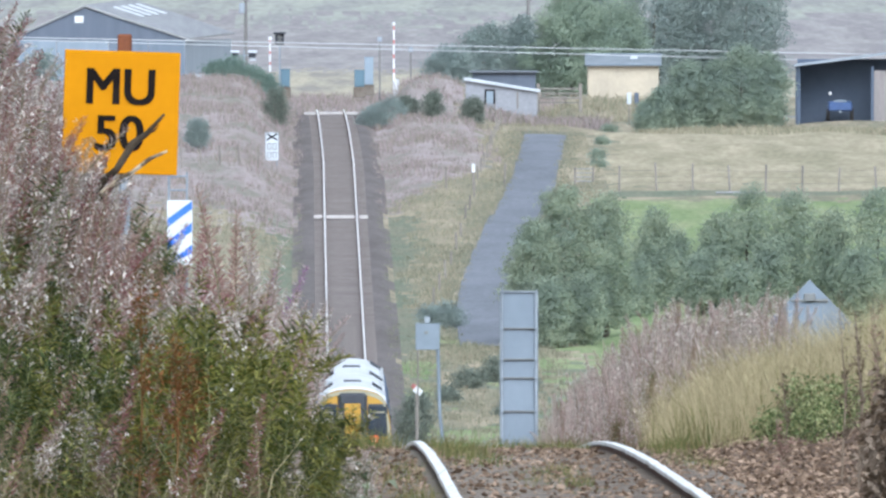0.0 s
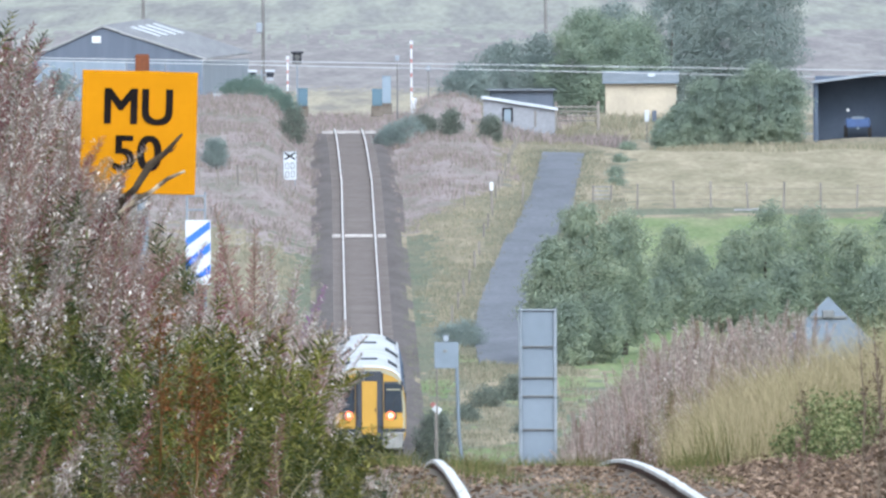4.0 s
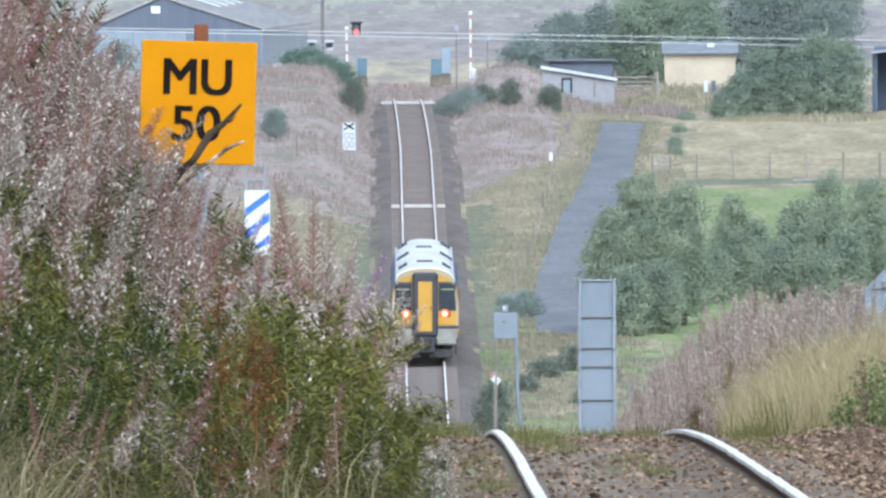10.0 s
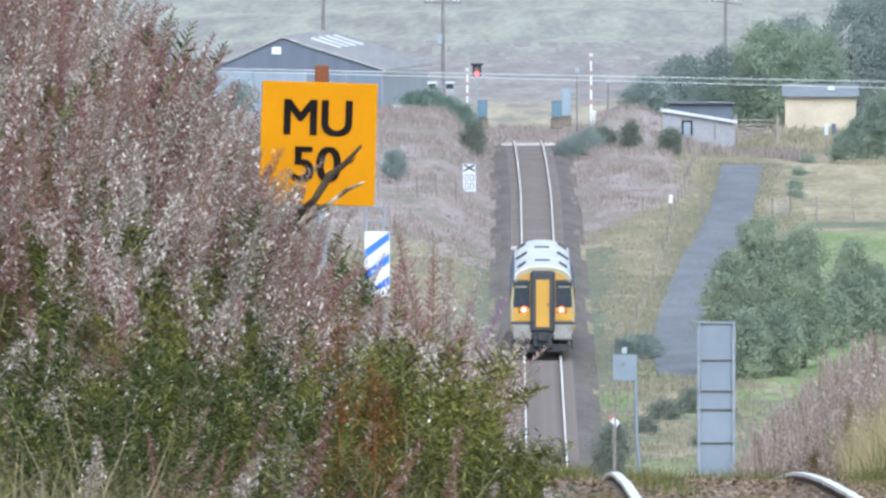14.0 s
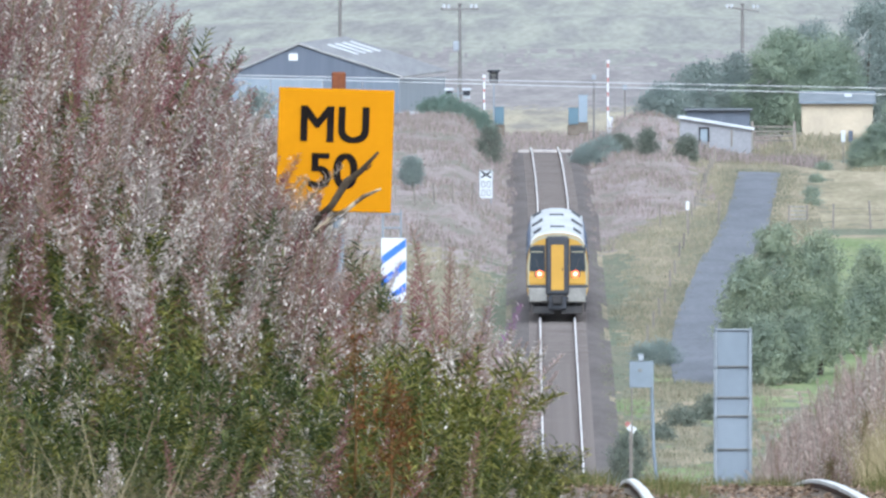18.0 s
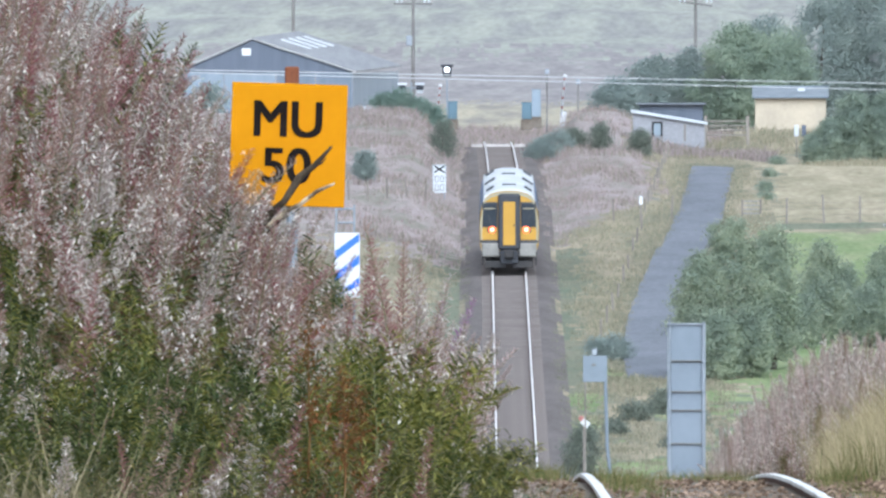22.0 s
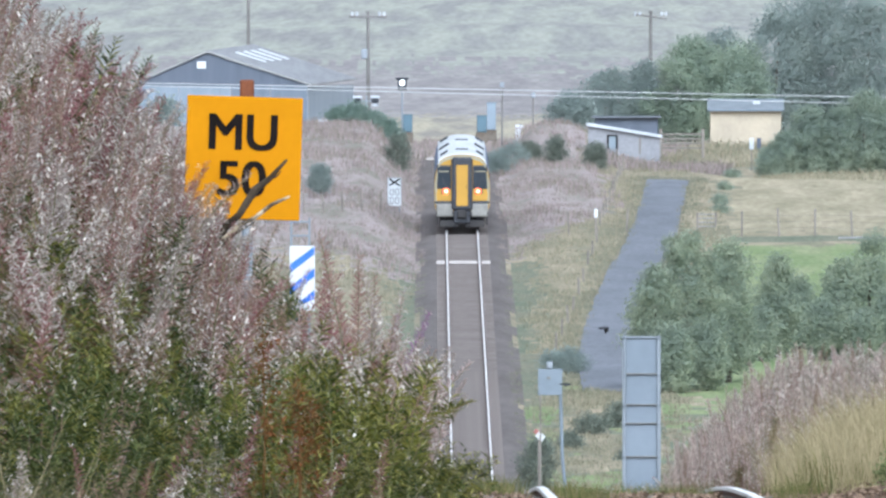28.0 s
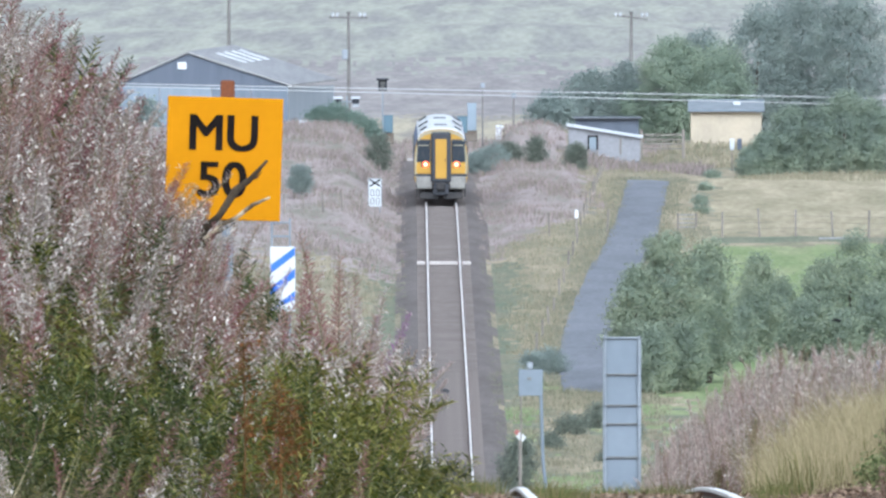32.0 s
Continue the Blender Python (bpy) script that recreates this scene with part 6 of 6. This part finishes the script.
    part("wall", Geo().box((x0 + x1) / 2, 2, (top + base) / 2, x1 - x0, 4, top - base, 0.03), "cream_wall", h)
    part("roof", Geo().loft([[(x0 - 0.15, yy, z), (x1 + 0.15, yy, z), (x1 + 0.15, yy, z + 0.08), (x0 - 0.15, yy, z + 0.08)] for yy, z in ((-0.3, top - 0.04), (2.0, ridge), (4.3, top))]), "slate", h)
    part("ridge", Geo().box((x0 + x1) / 2, 2, ridge + 0.1, x1 - x0 + 0.3, 0.16, 0.07, 0.02), "galv_panel", h)
    part("gutter", Geo().tube([(x0 - 0.15, -0.36, top - 0.02), (x1 + 0.15, -0.36, top - 0.02)], 0.05, 8), "galv_panel", h)
    part("skylight", Geo().box((1122 - 784) * k, 1.2, ridge - 0.12, 0.42, 0.5, 0.22, 0.03), "tin", h, "small white rooflight")


build_cream_house()


def build_barn():
    y, k = 2036.0, 2036.0 / 66000

    def X(v):
        return (v - 784) * k

    def Z(v):
        return EYE - (v + 150) * k

    base = ground_z(X(1490), y) - 0.4
    b = thing("open_barn", pose(0, y, 0), "open-fronted dark barn with a pale sloping roof edge", "barn")
    x0, x1 = X(1412), X(1640)
    z0, z1 = Z(118), Z(88)
    part("back_wall", Geo().box((x0 + x1) / 2, 3.4, (base + z0) / 2, x1 - x0, 0.2, z0 - base + 0.8, 0.02), "barn_dark", b)
    for x in (x0, x1):
        part("side_wall", Geo().box(x, 1.7, (base + z0) / 2, 0.2, 3.6, z0 - base, 0.02), "barn_dark", b)
    part("front_panel", Geo().box((X(1545) + x1) / 2, 0.1, (base + Z(125)) / 2, x1 - X(1545), 0.2, Z(125) - base, 0.02), "barn_side", b)
    part("roof", Geo().loft([[(x0 - 0.2, yy, z0), (x1, yy, z1), (x1, yy, z1 + 0.14), (x0 - 0.2, yy, z0 + 0.12)] for yy in (-0.6, 3.8)]), "galv", b, "pale grey roof edge")
    for v in (1414, 1544):
        part("post", Geo().box(X(v), -0.1, (base + z0) / 2, 0.16, 0.16, z0 - base, 0.02), "barn_dark", b)
    t = thing("farm_trailer", pose(X(1487), y + 1.0, base + 0.4), "dark blue farm trailer parked in the open barn", "trailer")
    part("bed", Geo().box(0, 0, 0.8, 1.3, 2.0, 0.5, 0.04), "tr_blue", t)
    part("tailboard", Geo().box(0, -1.02, 1.08, 0.66, 0.05, 0.12, 0.01), "galv_panel", t)
    part("drawbar", Geo().box(0, -1.3, 0.5, 0.14, 0.8, 0.14, 0.02), "galv_panel", t)
    for sx in (-1, 1):
        part("wheel", Geo().loft([[(sx * 0.65 + dx, 0.35 * r * math.cos(a), 0.35 + 0.35 * r * math.sin(a)) for a in [q * math.pi / 7 for q in range(14)]]
                                  for dx, r in ((-0.1, 0.9), (-0.07, 1), (0.07, 1), (0.1, 0.9))]), "tr_under", t)
    part("lamp", Geo().box(-0.55, -1.05, 1.5, 0.16, 0.1, 0.16, 0.03), "white", t)


build_barn()


def build_crossing():
    def X(v, y=2100.0):
        return (v - 784) * y / 66000

    def Z(v, y=2100.0):
        return EYE - (v + 150) * y / 66000

    for v, w, hgt, y in ((505, 0.52, 0.95, 2082), (636, 0.56, 0.9, 2085)):
        base = Z(154, y)
        c = thing("relay_cabinet", pose(X(v, y), y, base), "blue-green steel relay cabinet beside the crossing", "cabinet", "relay cabinets")
        part("body", Geo().box(0, 0, hgt / 2, w, 0.5, hgt, 0.03), "cabinet", c)
        part("lid", Geo().box(0, 0, hgt + 0.02, w + 0.06, 0.56, 0.06, 0.015), "cabinet", c)
        part("door", Geo().box(0, -0.26, hgt / 2, w - 0.08, 0.03, hgt - 0.1, 0.01), "cabinet", c)
        part("plinth", Geo().box(0, 0, -0.3, w + 0.1, 0.6, 0.6, 0.02), "sleeper", c)
    y = 2090
    c = thing("relay_cabinet", pose(X(653, y), y, Z(150, y)), "taller pale blue relay cabinet beside the crossing", "cabinet", "relay cabinets")
    part("body", Geo().box(0, 0, 0.75, 0.50, 0.5, 1.5, 0.03), "cabinet_pale", c)
    part("lid", Geo().box(0, 0, 1.52, 0.56, 0.56, 0.06, 0.015), "cabinet_pale", c)
    part("plinth", Geo().box(0, 0, -0.3, 0.6, 0.6, 0.6, 0.02), "sleeper", c)
    flash_covers = []
    # driver's signal beyond the rails
    y = 2085
    s = thing("crossing_signal", pose(X(495, y), y, Z(175, y)), "small crossing signal with two hooded lamps on a post", "signal")
    hh = Z(66, y) - Z(175, y)
    part("post", Geo().tube([(0, 0, -0.3), (0, 0, hh)], 0.05, 8), "galv", s)
    head = part("head", Geo().box(0, -0.05, hh - 0.12, 0.50, 0.2, 0.62, 0.04), "tr_grey", s)
    part("top_plate", Geo().box(0, -0.12, hh + 0.22, 0.72, 0.34, 0.12, 0.03), "tr_grey", head)
    for dz, m in ((0.0, "lit_white"), (-0.30, "lit_red")):
        part("hood", Geo().loft([[(0.2 * math.cos(a), yy, hh + dz + 0.17 * math.sin(a)) for a in [q * math.pi / 8 for q in range(9)]] for yy in (-0.15, -0.40)], closed=False, caps=False), "black", head)
        # lens radius enlarged to imitate the bloom of the lit lamp
        part("lens", Geo().loft([[(r * math.cos(a), yy, hh + dz + r * math.sin(a)) for a in [q * math.pi / 7 for q in range(14)]] for yy, r in ((-0.14, 0.145), (-0.17, 0.135))]), m, head)
        # added cover, not on a real signal: hides the glowing lens between flashes
        sh = part("shutter", Geo().loft([[(0.155 * math.cos(a), yy, -0.155 + 0.155 * math.sin(a)) for a in [q * math.pi / 7 for q in range(14)]] for yy in (0, -0.01)]), "tr_skirt", head,
                  at=pose(0, -0.185, hh + dz + 0.155))
        flash_covers.append((sh, pose(0, -0.185, hh + dz + 0.155)))
    # road lights seen from behind
    y = 2095
    r = thing("road_signal", pose(X(432, y), y, Z(160, y)), "pair of hooded road signals on a post by the crossing", "signal")
    hz = Z(98, y) - Z(160, y)
    part("post", Geo().tube([(0, 0, -0.5), (0, 0, hz + 0.3)], 0.05, 8), "galv", r)
    for sx in (-0.52, 0.48):
        part("lamp_head", Geo().box(sx, 0, hz, 0.40, 0.25, 0.26, 0.05), "tr_grey", r)
        part("hood", Geo().box(sx, -0.1, hz + 0.20, 0.52, 0.34, 0.14, 0.03), "tin", r, "pale lamp hood")
        part("backplate", Geo().box(sx, 0.06, hz - 0.22, 0.36, 0.06, 0.18, 0.02), "tin", r)
    part("arm", Geo().box(0, 0, hz - 0.02, 1.0, 0.08, 0.08, 0.01), "galv", r)
    # plain posts about the crossing
    for v, top, bot, y in ((672, 70, 150, 2110), (727, 88, 150, 2110)):
        p = thing("lamp_post", pose(X(v, y), y, Z(bot + 20, y)), "slim grey post beside the level crossing", "post", "crossing posts")
        part("shaft", Geo().tube([(0, 0, -0.3), (0, 0, Z(top, y) - Z(bot + 20, y))], 0.05, 8), "pole", p)
        part("cap", Geo().box(0, 0, Z(top, y) - Z(bot + 20, y), 0.26, 0.2, 0.3, 0.03), "galv", p)
    y = 2066
    q = thing("lineside_notice", pose(X(355, y), y, ground_z(X(355, y), y)), "small pale notice box on a thin post by the farm shed", "sign")
    top = Z(132, y) - ground_z(X(355, y), y)
    part("box", Geo().box(-0.05, 0, top - 0.16, 0.50, 0.12, 0.34, 0.03), "tin", q)
    part("post", Geo().tube([(0.22, 0.05, -0.3), (0.22, 0.05, top - 0.1)], 0.05, 8), "greywood", q)
    # half barriers, arms banded red and white, hinged at their stands
    arms = []
    for v, y, length, banded in ((697, 2088, 3.2, True), (478, 2105, 2.4, True)):
        foot = Z(158, y)
        st = thing("level_crossing_barrier", pose(X(v, y), y, foot - 0.3), "white barrier pedestal with a red and white banded arm", "barrier", "crossing barriers")
        part("pedestal", Geo().box(0.12, 0.4, 0.4, 0.34, 0.4, 0.9, 0.04), "white", st)
        part("counterweight", Geo().box(0.22, 0.75, 0.75, 0.16, 0.3, 0.3, 0.03), "tr_skirt", st)
        a = new("barrier_arm")
        a.parent, a.empty_display_size = st, 0.2
        a.matrix_basis = pose(0, 0, 0.65)
        n = 8
        for q in range(n):
            z0, z1 = (q + 0.4 * (q % 2)) * length / n, (q + 1 + 0.4 * (1 - q % 2)) * length / n
            part("band", Geo().box(0, 0, (z0 + z1) / 2, 0.10, 0.06, z1 - z0, 0.01), "hazed_red" if q % 2 else "white", a)
        part("tip_lamp", Geo().box(0, 0, length + 0.1, 0.2, 0.14, 0.2, 0.04), "white", a)
        arms.append((a, pose(0, 0, 0.65)))
    return arms, flash_covers


arms, flash_covers = build_crossing()


def build_poles():
    def X(v, y):
        return (v - 784) * y / 66000

    def Z(v, y):
        return EYE - (v + 150) * y / 66000

    for v, y, top, foot, arm in ((223, 2290, -150, 40, 0), (435, 2160, -58, 130, 1), (935, 2240, -58, 20, 2)):
        p = thing("utility_pole", pose(X(v, y), y, Z(foot + 40, y)), "weathered wooden power pole behind the farm", "pole", "power poles")
        h = Z(top, y) - Z(foot + 40, y)
        part("shaft", Geo().tube([(0, 0, -0.5), (0, 0, h)], [0.125, 0.085], 8), "pole", p)
        if arm:
            tilt = Matrix.Rotation(radians(8 if arm == 2 else 0), 4, "Y")
            part("crossarm", Geo().box(0, -0.1, h - 0.25, 2.2 if arm == 1 else 2.0, 0.12, 0.12, 0.02, tilt), "pole", p)
            for sx in (-0.92, -0.66, 0.66, 0.92):
                part("insulator", Geo().tube([(sx, -0.1, h - 0.2), (sx, -0.1, h - 0.10), (sx, -0.1, h - 0.04), (sx, -0.1, h + 0.03)], [0.05, 0.10, 0.07, 0.09], 8), "tin", p, "white insulator")
            part("pole_cap", Geo().box(0, 0, h + 0.04, 0.26, 0.26, 0.10, 0.03), "pole", p)
        if arm == 1:
            part("transformer", Geo().box(-0.22, -0.2, Z(15, y) - Z(foot + 40, y), 0.36, 0.4, 0.6, 0.06), "galv", p)
            for z in (60, 85):
                part("stay_plate", Geo().box(0, -0.15, Z(z, y) - Z(foot + 40, y), 0.2, 0.1, 0.3, 0.02), "pole", p)
    # two overhead wires slung between poles out of view
    y = 2060.0
    for dv in (0, 9):
        pts = []
        for i in range(41):
            v = -900 + 82 * i
            sag = 66 + 0.0195 * v + dv * (0.5 + v / 1600)
            pts.append((X(v, y), y + dv * 0.15, Z(sag, y)))
        w = thing("overhead_wire", pose(0, 0, 0), "pale overhead wire strung across the line", "wire", "overhead wires")
        part("strand", Geo().tube(pts, 0.026, 5), "wire", w)
    for v in (-905, 2385):
        p = thing("utility_pole", pose(X(v, y), y, Z(170, y)), "wooden pole carrying the overhead wires", "pole", "wire poles")
        part("shaft", Geo().tube([(0, 0, -0.5), (0, 0, 5.5)], [0.16, 0.12], 8), "pole", p)


build_poles()


def build_fences():
    def posts(name, label, pts, spacing, h, group, rails, wood="wood"):
        f = thing(name, pose(0, 0, 0), label, "fence", group)
        tops = []
        for (x0, y0), (x1, y1) in zip(pts, pts[1:]):
            n = max(1, round(math.hypot(x1 - x0, (y1 - y0)) / spacing))
            for i in range(n + 1):
                x, y = x0 + (x1 - x0) * i / n, y0 + (y1 - y0) * i / n
                z = ground_z(x, y)
                hh = h * random.uniform(0.88, 1.08)
                part("post", Geo().box(x, y, z + hh / 2 - 0.1, 0.10, 0.10, hh + 0.2, 0.015, pose(0, 0, 0, random.uniform(-3, 3), random.uniform(-4, 4), 0)), wood, f)
                tops.append((x, y, z))
        for r in rails:
            part("wire", Geo().tube([(x, y - 0.06, z + r) for x, y, z in tops], 0.006, 4), "pole", f)

    posts("field_fence", "post and wire fence along the foot of the straw field", [(8.6, 1818), (30, 1816)], 1.83, 1.3, "", (0.4, 0.7, 1.0))
    posts("line_fence", "old post and wire fence between railway and road", [(-0.4, 1600), (0.6, 1690), (1.5, 1790), (2.4, 1900), (3.1, 2010)], 24, 0.8, "", (), "wood")
    posts("bank_fence", "old post and wire fence on the cutting side", [(-14.5, 1800), (-9.0, 1815)], 2.8, 1.0, "", (0.5,))
    posts("bank_fence", "old post and wire fence on the cutting side", [(0.15, 1800), (3.0, 1812)], 14.0, 1.3, "", (0.5,))
    # gate by the hut
    y = 2035
    k = y / 66000
    g = thing("field_gate", pose((990 - 784) * k, y, EYE - (190 + 150) * k), "weathered wooden field gate beside the hut", "gate")
    for sx in (-1.15, 1.15):
        part("gate_post", Geo().box(sx, 0, 0.5, 0.16, 0.16, 1.6, 0.02), "wood", g)
    for z in (0.25, 0.5, 0.75, 1.0):
        part("gate_bar", Geo().box(0, 0, z, 2.3, 0.05, 0.09, 0.01), "wood", g)
    g = thing("field_gate", pose(6.95, 1836, ground_z(6.95, 1836)), "small pale five-barred gate beside the road", "gate")
    for sx in (-0.45, 0.45):
        part("gate_post", Geo().box(sx, 0, 0.3, 0.10, 0.10, 1.1, 0.02), "wood", g)
    for z in (0.3, 0.5, 0.7, 0.9):
        part("gate_bar", Geo().box(0, 0, z - 0.15, 0.9, 0.04, 0.05, 0.01), "greywood", g)
    for i, (x, z) in enumerate(((7.68, 0.55), (7.98, 0.42), (7.70, 0.12), (7.98, 0.08))):
        q = thing("white_sack", pose(x, 1772 + i, ground_z(x, 1772 + i) + z - 0.1), "crumpled white plastic sack in the scrub by the gate", "sack", "white sacks")
        sack = Geo().loft([[(r * (1 + 0.25 * math.sin(3 * a + i + k)) * math.cos(a), r * 0.8 * math.sin(a), h) for a in [j * 0.785 for j in range(8)]]
                           for k, (r, h) in enumerate(((0.08, 0.02), (0.17, 0.07), (0.15, 0.17), (0.10, 0.24), (0.03, 0.29)))])
        part("sack", sack, "skylight", q, smooth=True)
        part("heap", Geo().loft([[(r * math.cos(a), r * math.sin(a), h) for a in [j * 0.785 for j in range(8)]] for r, h in ((0.3, -0.7), (0.16, 0.04))]), "bark", q)
    pl = thing("pale_pole", pose(14.35, 1811, ground_z(14.35, 1811)), "pale pole lying along the foot of the fence", "pole")
    part("shaft", Geo().tube([(-1.1, 0, 0.12), (0, 0, 0.14), (1.1, 0, 0.12)], 0.05, 8), "greywood", pl)
    # paired grey notice by the field corner
    y = 2010
    k = y / 66000
    n = thing("notice_board", pose((1120 - 784) * k, y, EYE - (212 + 150) * k), "two narrow blue-grey notices on posts at the field corner", "sign")
    for sx in (-0.2, 0.2):
        part("notice", Geo().box(sx, 0, 1.15, 0.24, 0.05, 0.62, 0.02), "tin" if sx < 0 else "shed_dark", n)
        part("post", Geo().tube([(sx, 0.06, -0.3), (sx, 0.06, 1.2)], 0.04, 6), "wood", n)
    y = 1800
    k = y / 66000
    w = thing("marker_post", pose((838 - 784) * k, y, ground_z((838 - 784) * k, y)), "white topped marker post beside the road", "post")
    part("shaft", Geo().box(0, 0, 0.45, 0.12, 0.12, 1.0, 0.02), "wood", w)
    part("top", Geo().box(0, 0, 1.15, 0.17, 0.14, 0.42, 0.02), "white", w)


build_fences()


def build_bird(x, y, z):
    b = thing("swallow", pose(x, y, z), "small dark swallow in flight over the valley", "bird", "swallows")
    part("body", Geo().tube([(0, -0.085, 0), (0, -0.06, 0.004), (0, 0, 0.004), (0, 0.07, 0), (0, 0.10, 0)], [0.004, 0.016, 0.022, 0.012, 0.004], 8), "bird", b, smooth=True)
    for sx in (-1, 1):
        part("tail_fork", Geo().add([(0, 0.08, 0), (sx * 0.012, 0.09, 0), (sx * 0.045, 0.19, 0.004), (sx * 0.014, 0.13, 0)], [(0, 1, 2, 3)]), "bird", b)
    wings = []
    for sx in (-1, 1):
        g = Geo().loft([[(0, -0.04, 0), (sx * 0.07, -0.055, 0.004), (sx * 0.17, 0.03, 0), (sx * 0.06, 0.015, 0), (0, 0.035, 0)],
                        [(0, -0.04, 0.006), (sx * 0.07, -0.055, 0.008), (sx * 0.17, 0.03, 0.002), (sx * 0.06, 0.015, 0.005), (0, 0.035, 0.006)]])
        wings.append((part("wing", g, "bird", b, at=pose(sx * 0.016, 0, 0.010)), sx))
    for piece in b.children:
        piece.data.transform(Matrix.Scale(1.4, 4))
    return b, wings


FLIGHTS = [
    (800, [(27.7, -0.21, 10.47), (28.3, 0.41, 11.44), (28.7, 0.66, 12.02), (29, 0.28, 12.19), (29.2, 0.19, 12.45), (29.6, 0.28, 12.58), (30, 0.35, 12.39),
           (30.4, 0.73, 12.28), (30.6, 0.84, 11.94), (30.8, 0.89, 11.56), (31, 0.87, 11.08), (31.2, 0.71, 10.65)]),
    (830, [(27.5, 0.76, 11.48), (28.1, 0.87, 11.92), (28.5, 0.85, 12.5), (28.7, 0.74, 12.71), (29, 0.82, 12.99), (29.4, 0.86, 13.2), (29.8, 0.76, 13.12),
           (30.2, 0.77, 12.82), (30.4, 0.68, 12.54), (30.8, 1.04, 11.87)]),
    (700, [(29.8, 1.31, 14.47), (30.2, 1.18, 14.37), (30.4, 1.06, 14.25), (30.6, 0.58, 13.51), (30.8, 0.6, 13.44), (31, 0.22, 12.98)]),
    (860, [(29.8, -0.43, 11.6), (30.4, -0.43, 11.56), (30.6, -0.42, 11.5), (30.8, -0.55, 11.26), (31, -0.74, 11.1), (31.2, -1.0, 10.88), (31.4, -1.35, 10.5),
           (32, -2.32, 10.09)]),
    (900, [(29.4, 5.62, 10.79), (29.8, 6.14, 10.64), (31.8, 6.24, 11.39), (32, 7.02, 11.32)]),
    (760, [(19.6, -1.52, 10.88), (20, -0.17, 11.29), (20.4, 0.83, 11.74), (20.8, 1.48, 12.06), (21.2, 2.56, 12.43), (21.6, 2.76, 12.19)]),
]
swaying = [ob for ob in scene.objects if ob.name.startswith("willowherb.") and ob.location.y < 196][:70]
birds = [build_bird(14, y, 9) for y, _ in FLIGHTS]


# ---- what moves ----
RUN = [(0, 1307), (2, 1339.5), (4, 1372.5), (4.5, 1381), (6.5, 1413.5), (9, 1457.5), (11, 1493), (13, 1529.5), (14.5, 1556.4), (16.5, 1593), (18, 1622),
       (20, 1659.5), (22, 1696), (24, 1732.5), (25.5, 1760), (27.5, 1796.5), (29, 1824.5), (30.5, 1849.5), (32, 1874)]


def motions():
    rows = []
    for t, y in RUN:
        rise = math.degrees(math.atan2(rail_z(y + 42) - rail_z(y + 4), 38))
        turn = math.degrees(math.atan2(-(rail_x(y + 42) - rail_x(y + 4)), 38))
        rows.append((t, pose(rail_x(y), y, rail_z(y + 4) - 4 * math.tan(radians(rise)), rise, 0, turn)))
    walk(train, rows)
    for a, m in arms:
        walk(a, [(t, m @ pose(0, 0, 0, 0, 0, 5) @ pose(0, 0, 0, deg, 0, 0)) for t, deg in ((0, 0), (19.4, 0), (20.2, 12), (21, 30), (22, 48), (23, 66), (24, 84), (24.6, 88), (32, 88))])
    # the always-lit crossing lamps seem to flash as added covers swing clear
    lit = [[(21.37, 21.5), (21.95, 22.1), (22.57, 22.87), (23.32, 23.66), (24.07, 24.35), (24.77, 25.12), (25.48, 25.8), (26.25, 26.55), (27.0, 27.3), (27.75, 28.1), (28.45, 28.7), (29.2, 29.45), (29.95, 30.2),
            (30.5, 30.75), (31.5, 31.75)], [(1.1, 1.45), (2.6, 2.85), (8.9, 9.2), (9.9, 14.55)]]
    for (sh, m), spans in zip(flash_covers, lit):
        rows = [(0, m)]
        for a, b in spans:
            rows += [(a - 0.07, m), (a, m @ pose(0, 0, 0, -85, 0, 0)), (b, m @ pose(0, 0, 0, -85, 0, 0)), (b + 0.07, m)]
        walk(sh, rows + [(32, m)])
    # the nearest weeds stir in the breeze
    rnd = random.Random(77)
    for ob in swaying:
        m = Matrix.LocRotScale(ob.location, ob.rotation_euler, None)
        phase = rnd.uniform(0, 6.28)
        walk(ob, [(0.8 * k, m @ pose(0, 0, 0, 1.1 * math.sin(phase + 2.1 * k), 1.6 * math.sin(phase + 1.7 * k), 0)) for k in range(41)])
    # swallows: in from the side, across the valley, and away
    for (bird, wings), (y, way) in zip(birds, FLIGHTS):
        t0, x0, z0 = way[0]
        t1, x1, z1 = way[-1]
        path = [(0, 14 + 0.002 * y, 9.5), (t0 - 1.2, 12, 10.0)] + way
        if t1 < 31.9:
            path += [(t1 + 1.2, 13, z1 - 1.0), (32, 14, 9.5)] if t1 + 1.2 < 31.9 else [(32, x1 + 1.5, z1 - 3.2)]
        rows, turn = [], 0.0
        for k, (t, x, z) in enumerate(path):
            nx = path[min(k + 1, len(path) - 1)][1] - path[max(k - 1, 0)][1]
            turn = 70 if nx > 0 else 110
            rows.append((t, pose(x, y, z, 0, 14 if nx > 0 else -14, turn)))
        walk(bird, rows)
        beats = [t0 - 0.6 + 0.11 * k for k in range(int((min(31.9, t1 + 0.4) - t0 + 0.6) / 0.11))]
        for wing, sx in wings:
            rest = pose(sx * 0.012, 0, 0.008)
            walk(wing, [(0, rest)] + [(t, rest @ pose(0, 0, 0, 0, -sx * (38 if k % 2 else -26), 0)) for k, t in enumerate(beats)] + [(32, rest)])


motions()
